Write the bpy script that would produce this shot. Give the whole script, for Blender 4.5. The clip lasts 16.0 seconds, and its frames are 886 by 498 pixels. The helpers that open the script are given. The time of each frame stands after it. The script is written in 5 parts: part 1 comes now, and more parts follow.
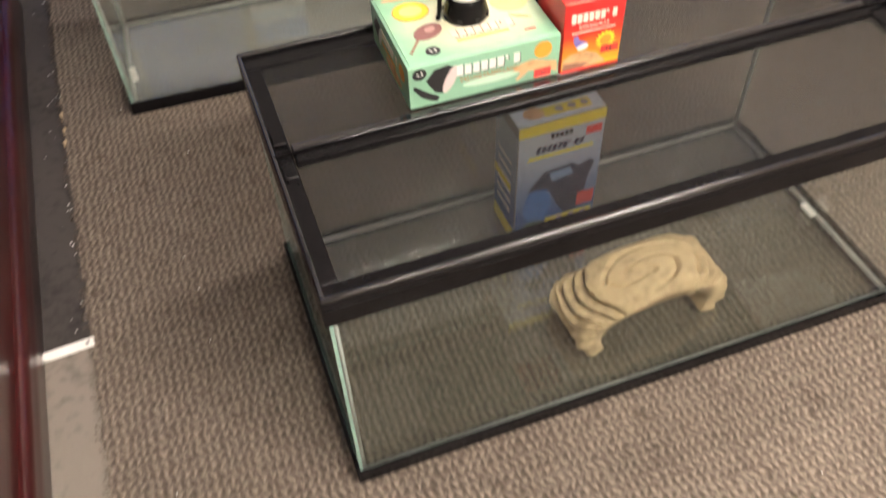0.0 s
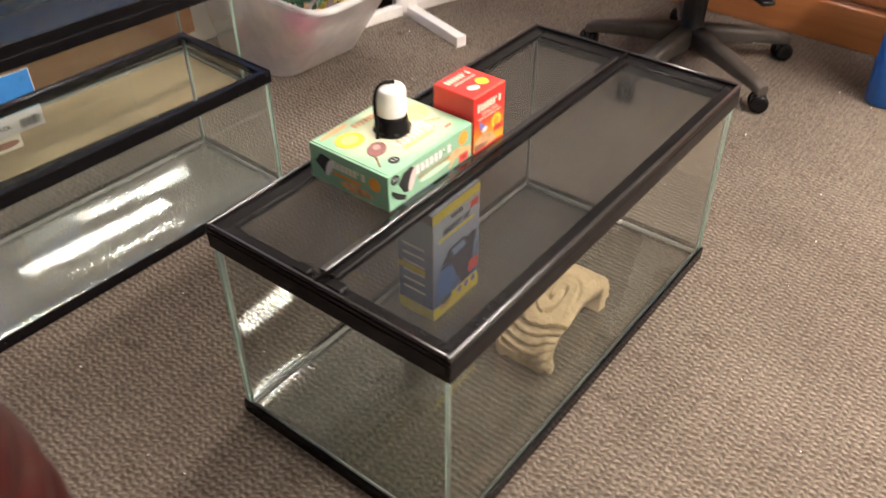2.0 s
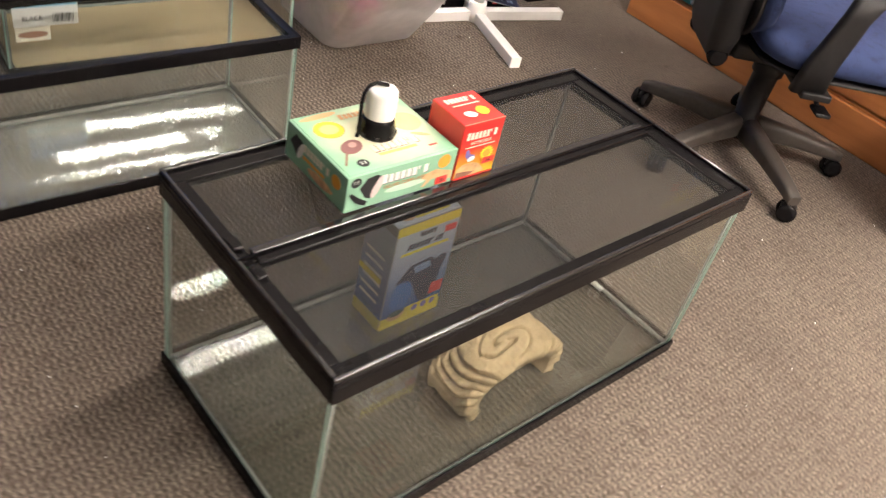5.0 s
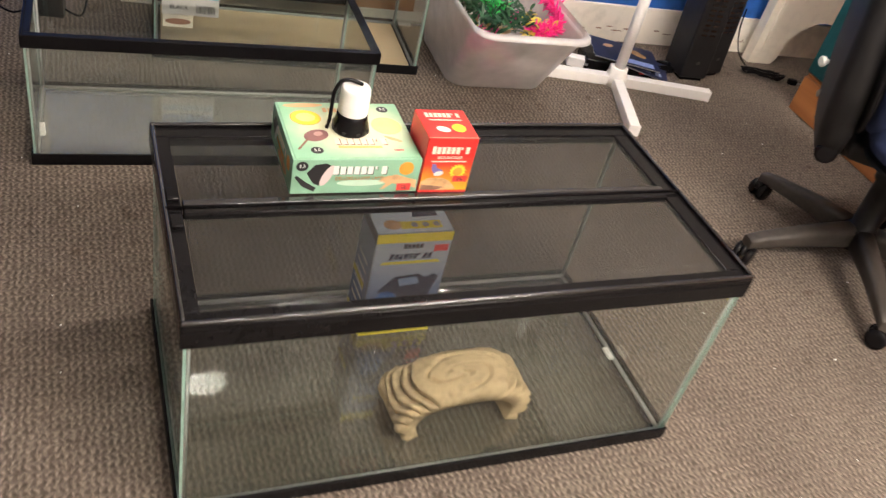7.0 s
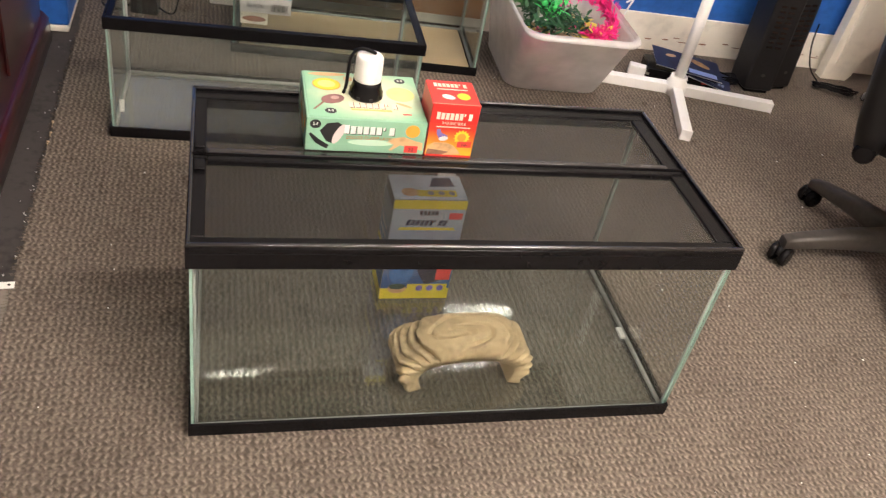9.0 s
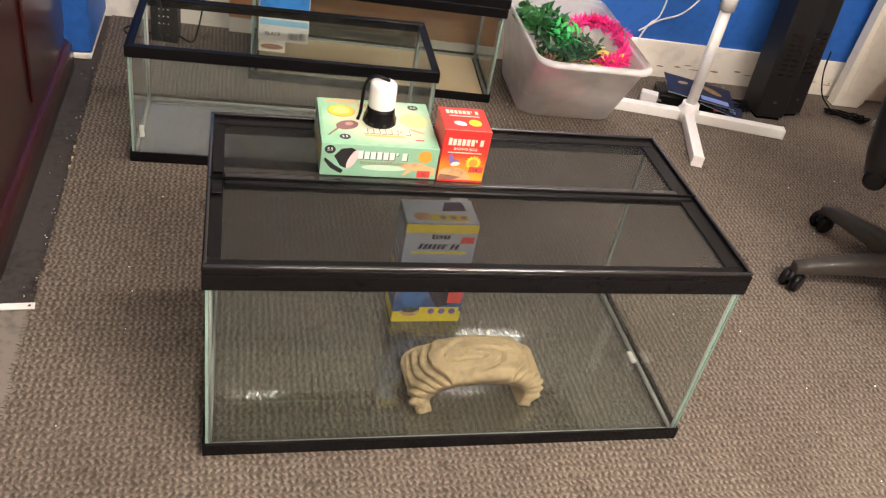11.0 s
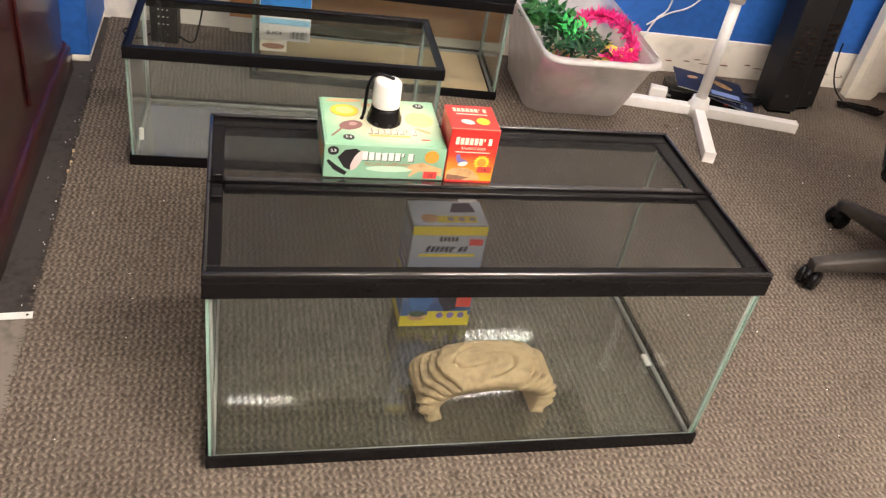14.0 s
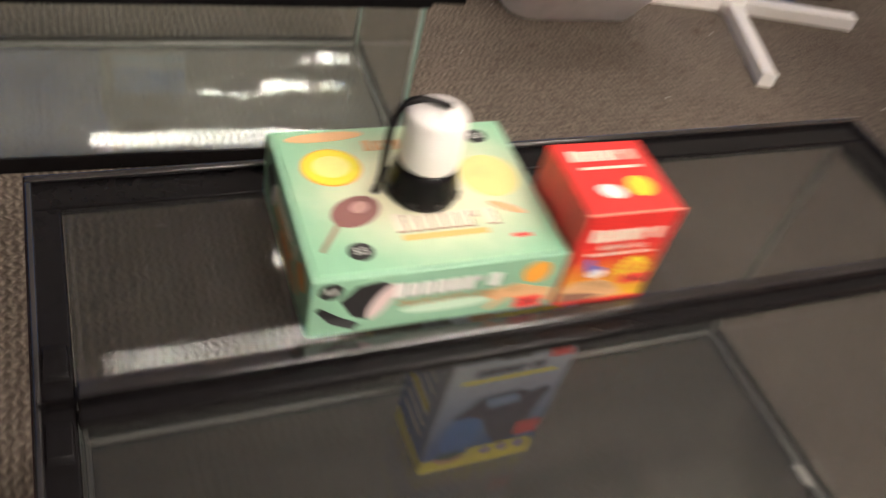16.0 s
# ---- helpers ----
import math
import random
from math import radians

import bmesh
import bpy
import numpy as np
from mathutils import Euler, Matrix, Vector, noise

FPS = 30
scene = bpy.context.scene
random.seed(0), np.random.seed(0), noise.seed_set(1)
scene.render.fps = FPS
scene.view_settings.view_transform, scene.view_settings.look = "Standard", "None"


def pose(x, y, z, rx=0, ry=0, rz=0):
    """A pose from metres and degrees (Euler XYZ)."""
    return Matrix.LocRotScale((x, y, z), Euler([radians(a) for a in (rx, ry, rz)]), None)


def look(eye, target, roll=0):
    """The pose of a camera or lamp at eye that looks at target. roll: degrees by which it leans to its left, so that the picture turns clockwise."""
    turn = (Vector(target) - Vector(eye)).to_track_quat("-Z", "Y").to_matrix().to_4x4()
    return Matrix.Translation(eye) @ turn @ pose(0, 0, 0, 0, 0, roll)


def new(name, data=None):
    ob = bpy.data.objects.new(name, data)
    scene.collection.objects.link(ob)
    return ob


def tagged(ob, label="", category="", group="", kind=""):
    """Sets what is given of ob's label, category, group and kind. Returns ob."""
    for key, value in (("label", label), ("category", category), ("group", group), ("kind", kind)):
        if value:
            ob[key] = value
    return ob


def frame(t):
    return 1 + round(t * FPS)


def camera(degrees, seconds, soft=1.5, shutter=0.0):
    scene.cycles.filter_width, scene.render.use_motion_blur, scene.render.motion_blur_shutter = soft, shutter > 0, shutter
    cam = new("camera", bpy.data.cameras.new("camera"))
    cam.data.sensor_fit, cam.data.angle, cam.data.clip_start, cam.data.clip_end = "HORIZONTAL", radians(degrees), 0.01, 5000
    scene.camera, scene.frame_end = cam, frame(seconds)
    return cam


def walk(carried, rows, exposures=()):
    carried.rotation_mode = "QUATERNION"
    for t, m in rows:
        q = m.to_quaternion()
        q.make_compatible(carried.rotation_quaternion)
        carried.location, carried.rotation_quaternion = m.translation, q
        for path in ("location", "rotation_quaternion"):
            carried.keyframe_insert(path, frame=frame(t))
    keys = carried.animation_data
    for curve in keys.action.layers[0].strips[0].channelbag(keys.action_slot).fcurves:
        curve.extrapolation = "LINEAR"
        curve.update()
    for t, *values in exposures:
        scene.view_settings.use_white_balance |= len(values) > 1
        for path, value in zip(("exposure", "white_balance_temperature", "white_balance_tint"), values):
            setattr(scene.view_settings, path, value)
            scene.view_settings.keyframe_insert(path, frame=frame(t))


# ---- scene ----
cam = camera(55.1, 16.0, 1.25, 0.9)
PATH = [
    (0, (-0.051, -0.572, 1.147), (0.361, 0.675, -0.361), -2.3),
    (0.5, (-0.192, -0.542, 1.105), (0.472, 0.72, -0.297), -1.7),
    (1, (-0.336, -0.541, 1.15), (0.509, 0.549, -0.299), -13.3),
    (1.5, (-0.484, -0.514, 1.185), (0.607, 0.443, -0.191), -4.4),
    (2, (-0.598, -0.459, 1.205), (0.634, 0.506, -0.041), -0.3),
    (2.5, (-0.735, -0.421, 1.217), (0.608, 0.449, 0.017), 0.4),
    (3, (-0.772, -0.401, 1.211), (0.608, 0.443, 0.034), 2.6),
    (5.5, (-0.338, -0.531, 1.216), (0.794, 0.52, -0.054), 16.3),
    (6, (-0.202, -0.541, 1.207), (0.88, 0.565, -0.06), 17.2),
    (6.5, (-0.055, -0.629, 1.186), (0.821, 0.662, -0.064), 19.0),
    (7, (-0.099, -0.789, 1.23), (0.66, 0.595, 0.002), 15.3),
    (7.5, (-0.101, -0.905, 1.245), (0.652, 0.496, 0.033), 16.0),
    (8, (-0.03, -0.973, 1.235), (0.64, 0.461, 0.012), 15.8),
    (8.5, (0.018, -0.991, 1.235), (0.6, 0.482, 0.013), 14.2),
    (9, (0.037, -0.997, 1.232), (0.558, 0.503, 0.016), 12.4),
    (9.5, (0.041, -1.01, 1.24), (0.535, 0.512, 0.04), 11.6),
    (10, (0.037, -1.019, 1.245), (0.523, 0.52, 0.063), 11.5),
    (12.5, (0.039, -1.005, 1.239), (0.53, 0.539, 0.067), 11.9),
    (13, (0.055, -0.986, 1.222), (0.543, 0.551, 0.039), 11.4),
    (13.5, (0.058, -0.978, 1.229), (0.533, 0.567, 0.05), 10.6),
    (14, (0.045, -0.973, 1.221), (0.518, 0.571, 0.04), 10.7),
    (14.5, (0.03, -0.843, 1.198), (0.567, 0.643, -0.028), 10.2),
    (15, (0.068, -0.625, 1.148), (0.8, 0.712, -0.147), 13.3),
    (15.5, (0.073, -0.392, 1.116), (0.789, 0.914, -0.219), 14.8),
    (16, (0.055, -0.119, 0.954), (0.787, 1.101, -0.453), 16.1),
]
walk(cam, [(t, look(eye, target, roll)) for t, eye, target, roll in PATH], [(0.0, 7.02), (1.0, 7.08), (2.0, 7.08), (3.0, 7.28), (5.5, 7.08), (6.5, 6.98), (9.0, 6.86), (14.0, 6.92), (15.2, 6.88), (16.0, 6.5)])

# ---- light ----
world = bpy.data.worlds.new("room_air")
scene.world = world
world.use_nodes = True
world.node_tree.nodes["Background"].inputs[0].default_value = (0.9, 0.95, 1.0, 1)
world.node_tree.nodes["Background"].inputs[1].default_value = 0.0005
DIFFUSER_GLOW = 0.95
CEILING = 2.6
# No reflection places the third lamp; it is added to brighten the back.
TROFFERS = [(0.45, -1.50, 0.60, 1.15), (1.40, -1.50, 0.33, 1.7), (1.30, 0.66, 0.60, 0.62), (1.50, -2.03, 0.60, 1.3)]   # x, y, half length, relative glow


# ---- materials ----
def nodes_of(name):
    m = bpy.data.materials.new(name)
    m.use_nodes = True
    t = m.node_tree
    return m, t, t.nodes, t.links, t.nodes["Principled BSDF"]


def plain(name, color, rough=0.5, metal=0.0, grain=60.0, vary=0.12, bump=0.15, spec=0.5, coat=0.0, fine=None):
    """A painted, moulded or printed surface: two scales of noise in the colour, one in the relief."""
    m, t, n, l, b = nodes_of(name)
    co = n.new("ShaderNodeTexCoord")
    a = n.new("ShaderNodeTexNoise"); a.inputs["Scale"].default_value = grain; a.inputs["Detail"].default_value = 6
    c = n.new("ShaderNodeTexNoise"); c.inputs["Scale"].default_value = grain * 0.09; c.inputs["Detail"].default_value = 3
    l.new(co.outputs["Object"], a.inputs["Vector"]); l.new(co.outputs["Object"], c.inputs["Vector"])
    mx = n.new("ShaderNodeMath"); mx.operation = "ADD"
    l.new(a.outputs["Fac"], mx.inputs[0]); l.new(c.outputs["Fac"], mx.inputs[1])
    r = n.new("ShaderNodeValToRGB")
    r.color_ramp.elements[0].position, r.color_ramp.elements[1].position = 0.6, 1.4
    r.color_ramp.elements[0].color = (*[v * (1 - vary) for v in color], 1)
    r.color_ramp.elements[1].color = (*[min(1, v * (1 + vary)) for v in color], 1)
    h = n.new("ShaderNodeMath"); h.operation = "MULTIPLY"; h.inputs[1].default_value = 1.0
    l.new(mx.outputs[0], h.inputs[0]); l.new(h.outputs[0], r.inputs[0])
    l.new(r.outputs[0], b.inputs["Base Color"])
    b.inputs["Roughness"].default_value, b.inputs["Metallic"].default_value = rough, metal
    b.inputs["Specular IOR Level"].default_value = spec
    b.inputs["Coat Weight"].default_value = coat
    if bump:
        bp = n.new("ShaderNodeBump"); bp.inputs["Strength"].default_value = bump; bp.inputs["Distance"].default_value = 0.001
        l.new(a.outputs["Fac"], bp.inputs["Height"]); l.new(bp.outputs[0], b.inputs["Normal"])
    return m


def glassy(name, tint, base=0.045, rough=0.02, dust=0.0):
    """A thin clear pane: straight-through light with a tint, and a mirror that grows towards grazing."""
    m, t, n, l, b = nodes_of(name)
    n.remove(b)
    tr = n.new("ShaderNodeBsdfTransparent"); tr.inputs[0].default_value = (*tint, 1)
    gl = n.new("ShaderNodeBsdfGlossy"); gl.inputs["Roughness"].default_value = rough
    lw = n.new("ShaderNodeLayerWeight"); lw.inputs[0].default_value = 0.5
    p = n.new("ShaderNodeMath"); p.operation = "POWER"; p.inputs[1].default_value = 5
    k = n.new("ShaderNodeMath"); k.operation = "MULTIPLY_ADD"; k.inputs[1].default_value = 1 - base; k.inputs[2].default_value = base
    mix = n.new("ShaderNodeMixShader")
    l.new(lw.outputs["Facing"], p.inputs[0]); l.new(p.outputs[0], k.inputs[0]); l.new(k.outputs[0], mix.inputs[0])
    clear = tr.outputs[0]
    if dust:
        co = n.new("ShaderNodeTexCoord")
        ns = n.new("ShaderNodeTexNoise"); ns.inputs["Scale"].default_value = 7; ns.inputs["Detail"].default_value = 6
        l.new(co.outputs["Object"], ns.inputs["Vector"])
        ml = n.new("ShaderNodeMath"); ml.operation = "MULTIPLY"; ml.inputs[1].default_value = 2 * dust
        l.new(ns.outputs["Fac"], ml.inputs[0])
        df = n.new("ShaderNodeBsdfDiffuse"); df.inputs[0].default_value = (0.62, 0.63, 0.58, 1)
        film = n.new("ShaderNodeMixShader")
        l.new(ml.outputs[0], film.inputs[0]); l.new(clear, film.inputs[1]); l.new(df.outputs[0], film.inputs[2])
        clear = film.outputs[0]
    l.new(clear, mix.inputs[1]); l.new(gl.outputs[0], mix.inputs[2])
    l.new(mix.outputs[0], n["Material Output"].inputs[0])
    return m


def carpet_material():
    """Looped pile: rows of small oval loops with darker gaps, worn and stained in places."""
    m, t, n, l, b = nodes_of("carpet_pile")
    co = n.new("ShaderNodeTexCoord")
    wob = n.new("ShaderNodeTexNoise"); wob.inputs["Scale"].default_value = 30; wob.inputs["Detail"].default_value = 2
    l.new(co.outputs["Object"], wob.inputs["Vector"])
    wv = n.new("ShaderNodeVectorMath"); wv.operation = "MULTIPLY_ADD"; wv.inputs[1].default_value = (0.014, 0.014, 0)
    l.new(wob.outputs["Color"], wv.inputs[0]); l.new(co.outputs["Object"], wv.inputs[2])
    sep = n.new("ShaderNodeSeparateXYZ")
    l.new(wv.outputs[0], sep.inputs[0])

    def wave(src, k, shift=None, by=0.0):
        """sin(k * src + by * shift)"""
        p = n.new("ShaderNodeMath"); p.operation = "MULTIPLY"; p.inputs[1].default_value = k
        l.new(src, p.inputs[0])
        if shift is not None:
            q = n.new("ShaderNodeMath"); q.operation = "MULTIPLY_ADD"; q.inputs[1].default_value = by
            l.new(shift, q.inputs[0]); l.new(p.outputs[0], q.inputs[2]); p = q
        w = n.new("ShaderNodeMath"); w.operation = "SINE"
        l.new(p.outputs[0], w.inputs[0])
        return w.outputs[0]

    sway = wave(sep.outputs["Y"], 275.0)
    columns = wave(sep.outputs["X"], 480.0, sway, 0.85)
    loops = wave(sep.outputs["Y"], 412.0, columns, 1.7)
    v = n.new("ShaderNodeTexVoronoi"); v.inputs["Scale"].default_value = 150
    l.new(wv.outputs[0], v.inputs["Vector"])
    f = n.new("ShaderNodeTexNoise"); f.inputs["Scale"].default_value = 520; f.inputs["Detail"].default_value = 4
    l.new(co.outputs["Object"], f.inputs["Vector"])
    s = n.new("ShaderNodeTexNoise"); s.inputs["Scale"].default_value = 2.1; s.inputs["Detail"].default_value = 7; s.inputs["Roughness"].default_value = 0.62
    l.new(co.outputs["Object"], s.inputs["Vector"])
    sp = n.new("ShaderNodeTexNoise"); sp.inputs["Scale"].default_value = 11; sp.inputs["Detail"].default_value = 2
    l.new(co.outputs["Object"], sp.inputs["Vector"])
    pair = n.new("ShaderNodeMath"); pair.operation = "MULTIPLY_ADD"; pair.inputs[1].default_value = 0.62
    l.new(loops, pair.inputs[0]); l.new(columns, pair.inputs[2])
    root = n.new("ShaderNodeMath"); root.operation = "MULTIPLY_ADD"; root.inputs[1].default_value = 0.30; root.inputs[2].default_value = 0.5
    l.new(pair.outputs[0], root.inputs[0])
    inv = n.new("ShaderNodeMath"); inv.operation = "MULTIPLY_ADD"; inv.inputs[1].default_value = -0.55; inv.inputs[2].default_value = 0.45
    l.new(v.outputs["Distance"], inv.inputs[0])
    add = n.new("ShaderNodeMath"); add.operation = "MULTIPLY_ADD"; add.inputs[1].default_value = 0.62
    l.new(root.outputs[0], add.inputs[0]); l.new(inv.outputs[0], add.inputs[2])
    add2 = n.new("ShaderNodeMath"); add2.operation = "MULTIPLY_ADD"; add2.inputs[1].default_value = 0.22
    l.new(f.outputs["Fac"], add2.inputs[0]); l.new(add.outputs[0], add2.inputs[2])
    r = n.new("ShaderNodeValToRGB")
    e = r.color_ramp.elements
    e[0].position, e[0].color = 0.28, (0.090, 0.074, 0.061, 1)
    e[1].position, e[1].color = 1.0, (0.300, 0.254, 0.212, 1)
    x = r.color_ramp.elements.new(0.72); x.color = (0.192, 0.160, 0.132, 1)
    l.new(add2.outputs[0], r.inputs[0])
    r2 = n.new("ShaderNodeValToRGB")
    r2.color_ramp.elements[0].position, r2.color_ramp.elements[0].color = 0.3, (0.78, 0.76, 0.75, 1)
    r2.color_ramp.elements[1].position, r2.color_ramp.elements[1].color = 0.65, (1.06, 1.05, 1.03, 1)
    l.new(s.outputs["Fac"], r2.inputs[0])
    r3 = n.new("ShaderNodeValToRGB")
    r3.color_ramp.elements[0].position, r3.color_ramp.elements[0].color = 0.24, (0.62, 0.58, 0.55, 1)
    r3.color_ramp.elements[1].position, r3.color_ramp.elements[1].color = 0.33, (1, 1, 1, 1)
    l.new(sp.outputs["Fac"], r3.inputs[0])
    mu = n.new("ShaderNodeMix"); mu.data_type = "RGBA"; mu.blend_type = "MULTIPLY"; mu.inputs["Factor"].default_value = 1
    l.new(r.outputs[0], mu.inputs["A"]); l.new(r2.outputs[0], mu.inputs["B"])
    mu2 = n.new("ShaderNodeMix"); mu2.data_type = "RGBA"; mu2.blend_type = "MULTIPLY"; mu2.inputs["Factor"].default_value = 1
    l.new(mu.outputs["Result"], mu2.inputs["A"]); l.new(r3.outputs[0], mu2.inputs["B"])
    l.new(mu2.outputs["Result"], b.inputs["Base Color"])
    b.inputs["Roughness"].default_value = 0.95; b.inputs["Specular IOR Level"].default_value = 0.15
    bp = n.new("ShaderNodeBump"); bp.inputs["Strength"].default_value = 0.8; bp.inputs["Distance"].default_value = 0.004
    l.new(add2.outputs[0], bp.inputs["Height"]); l.new(bp.outputs[0], b.inputs["Normal"])
    return m


def wood(name, dark, light, rough=0.35, coat=0.0, along="Y", scale=9.0, knots=False):
    m, t, n, l, b = nodes_of(name)
    co = n.new("ShaderNodeTexCoord")
    mp = n.new("ShaderNodeMapping")
    mp.inputs["Scale"].default_value = {"X": (0.08, 1, 1), "Y": (1, 0.08, 1), "Z": (1, 1, 0.08)}[along]
    l.new(co.outputs["Object"], mp.inputs[0])
    a = n.new("ShaderNodeTexNoise"); a.inputs["Scale"].default_value = scale * 5; a.inputs["Detail"].default_value = 8; a.inputs["Distortion"].default_value = 0.6
    c = n.new("ShaderNodeTexNoise"); c.inputs["Scale"].default_value = scale; c.inputs["Detail"].default_value = 3
    l.new(mp.outputs[0], a.inputs["Vector"]); l.new(mp.outputs[0], c.inputs["Vector"])
    ad = n.new("ShaderNodeMath"); ad.operation = "MULTIPLY_ADD"; ad.inputs[1].default_value = 0.6
    l.new(a.outputs["Fac"], ad.inputs[0]); l.new(c.outputs["Fac"], ad.inputs[2])
    r = n.new("ShaderNodeValToRGB")
    r.color_ramp.elements[0].position, r.color_ramp.elements[0].color = 0.55, (*dark, 1)
    r.color_ramp.elements[1].position, r.color_ramp.elements[1].color = 1.0, (*light, 1)
    l.new(ad.outputs[0], r.inputs[0])
    out = r.outputs[0]
    if knots:
        v = n.new("ShaderNodeTexVoronoi"); v.inputs["Scale"].default_value = 5.5
        l.new(co.outputs["Object"], v.inputs["Vector"])
        kr = n.new("ShaderNodeValToRGB")
        kr.color_ramp.elements[0].position, kr.color_ramp.elements[0].color = 0.05, (0.35, 0.22, 0.15, 1)
        kr.color_ramp.elements[1].position, kr.color_ramp.elements[1].color = 0.16, (1, 1, 1, 1)
        l.new(v.outputs["Distance"], kr.inputs[0])
        mu = n.new("ShaderNodeMix"); mu.data_type = "RGBA"; mu.blend_type = "MULTIPLY"; mu.inputs["Factor"].default_value = 1
        l.new(out, mu.inputs["A"]); l.new(kr.outputs[0], mu.inputs["B"]); out = mu.outputs["Result"]
    l.new(out, b.inputs["Base Color"])
    b.inputs["Roughness"].default_value = rough; b.inputs["Coat Weight"].default_value = coat; b.inputs["Coat Roughness"].default_value = 0.12
    bp = n.new("ShaderNodeBump"); bp.inputs["Strength"].default_value = 0.12; bp.inputs["Distance"].default_value = 0.001
    l.new(ad.outputs[0], bp.inputs["Height"]); l.new(bp.outputs[0], b.inputs["Normal"])
    return m


def screen_material():
    """Fine woven black screening: half of it holes."""
    m, t, n, l, b = nodes_of("screen_mesh")
    co = n.new("ShaderNodeTexCoord")
    ck = n.new("ShaderNodeTexNoise"); ck.inputs["Scale"].default_value = 900; ck.inputs["Detail"].default_value = 1
    l.new(co.outputs["Object"], ck.inputs["Vector"])
    fa = n.new("ShaderNodeMath"); fa.operation = "MULTIPLY_ADD"; fa.inputs[1].default_value = 0.10; fa.inputs[2].default_value = 0.31
    l.new(ck.outputs["Fac"], fa.inputs[0])
    tr = n.new("ShaderNodeBsdfTransparent")
    b.inputs["Base Color"].default_value = (0.014, 0.013, 0.0125, 1); b.inputs["Roughness"].default_value = 0.5; b.inputs["Metallic"].default_value = 0.0
    mix = n.new("ShaderNodeMixShader")
    l.new(fa.outputs[0], mix.inputs[0]); l.new(tr.outputs[0], mix.inputs[1]); l.new(b.outputs[0], mix.inputs[2])
    l.new(mix.outputs[0], n["Material Output"].inputs[0])
    return m


def milky(name, color, clear=0.45, rough=0.35):
    """Cloudy see-through plastic or silicone."""
    m, t, n, l, b = nodes_of(name)
    b.inputs["Base Color"].default_value = (*color, 1); b.inputs["Roughness"].default_value = rough
    co = n.new("ShaderNodeTexCoord")
    ns = n.new("ShaderNodeTexNoise"); ns.inputs["Scale"].default_value = 14; ns.inputs["Detail"].default_value = 5
    l.new(co.outputs["Object"], ns.inputs["Vector"])
    fa = n.new("ShaderNodeMath"); fa.operation = "MULTIPLY_ADD"; fa.inputs[1].default_value = 0.25; fa.inputs[2].default_value = 1 - clear - 0.12
    l.new(ns.outputs["Fac"], fa.inputs[0])
    tr = n.new("ShaderNodeBsdfTransparent"); tr.inputs[0].default_value = (0.95, 0.95, 0.95, 1)
    mix = n.new("ShaderNodeMixShader")
    l.new(fa.outputs[0], mix.inputs[0]); l.new(tr.outputs[0], mix.inputs[1]); l.new(b.outputs[0], mix.inputs[2])
    l.new(mix.outputs[0], n["Material Output"].inputs[0])
    return m


def fade(name, low, high, z0, z1, rough=0.35):
    """Printed card whose ink runs from one colour to another up the face."""
    m, t, n, l, b = nodes_of(name)
    co = n.new("ShaderNodeTexCoord"); sx = n.new("ShaderNodeSeparateXYZ")
    l.new(co.outputs["Object"], sx.inputs[0])
    mr = n.new("ShaderNodeMapRange"); mr.inputs["From Min"].default_value, mr.inputs["From Max"].default_value = z0, z1
    ns = n.new("ShaderNodeTexNoise"); ns.inputs["Scale"].default_value = 40; ns.inputs["Detail"].default_value = 4
    l.new(co.outputs["Object"], ns.inputs["Vector"])
    ad = n.new("ShaderNodeMath"); ad.operation = "MULTIPLY_ADD"; ad.inputs[1].default_value = 0.02; 
    l.new(ns.outputs["Fac"], ad.inputs[0]); l.new(sx.outputs["Z"], ad.inputs[2]); l.new(ad.outputs[0], mr.inputs["Value"])
    r = n.new("ShaderNodeValToRGB")
    r.color_ramp.elements[0].color, r.color_ramp.elements[1].color = (*low, 1), (*high, 1)
    l.new(mr.outputs[0], r.inputs[0]); l.new(r.outputs[0], b.inputs["Base Color"])
    b.inputs["Roughness"].default_value = rough
    return m


def glow_card(name, rim_, mid, cx, cy, rx, ry):
    """Printed card with a soft pale patch in mid-face: artwork plus painted-in glare."""
    m, t, n, l, b = nodes_of(name)
    co = n.new("ShaderNodeTexCoord")
    mp = n.new("ShaderNodeMapping"); mp.vector_type = "TEXTURE"
    mp.inputs["Location"].default_value = (cx, cy, 0); mp.inputs["Scale"].default_value = (rx, ry, 1)
    l.new(co.outputs["Object"], mp.inputs[0])
    fl = n.new("ShaderNodeVectorMath"); fl.operation = "MULTIPLY"; fl.inputs[1].default_value = (1, 1, 0)
    l.new(mp.outputs[0], fl.inputs[0])
    ln = n.new("ShaderNodeVectorMath"); ln.operation = "LENGTH"
    l.new(fl.outputs[0], ln.inputs[0])
    ns = n.new("ShaderNodeTexNoise"); ns.inputs["Scale"].default_value = 45; ns.inputs["Detail"].default_value = 4
    l.new(co.outputs["Object"], ns.inputs["Vector"])
    ad = n.new("ShaderNodeMath"); ad.operation = "MULTIPLY_ADD"; ad.inputs[1].default_value = 0.22
    l.new(ns.outputs["Fac"], ad.inputs[0]); l.new(ln.outputs["Value"], ad.inputs[2])
    r = n.new("ShaderNodeValToRGB"); r.color_ramp.interpolation = "EASE"
    r.color_ramp.elements[0].position, r.color_ramp.elements[0].color = 0.30, (*mid, 1)
    r.color_ramp.elements[1].position, r.color_ramp.elements[1].color = 1.15, (*rim_, 1)
    l.new(ad.outputs[0], r.inputs[0]); l.new(r.outputs[0], b.inputs["Base Color"])
    b.inputs["Roughness"].default_value = 0.32
    return m


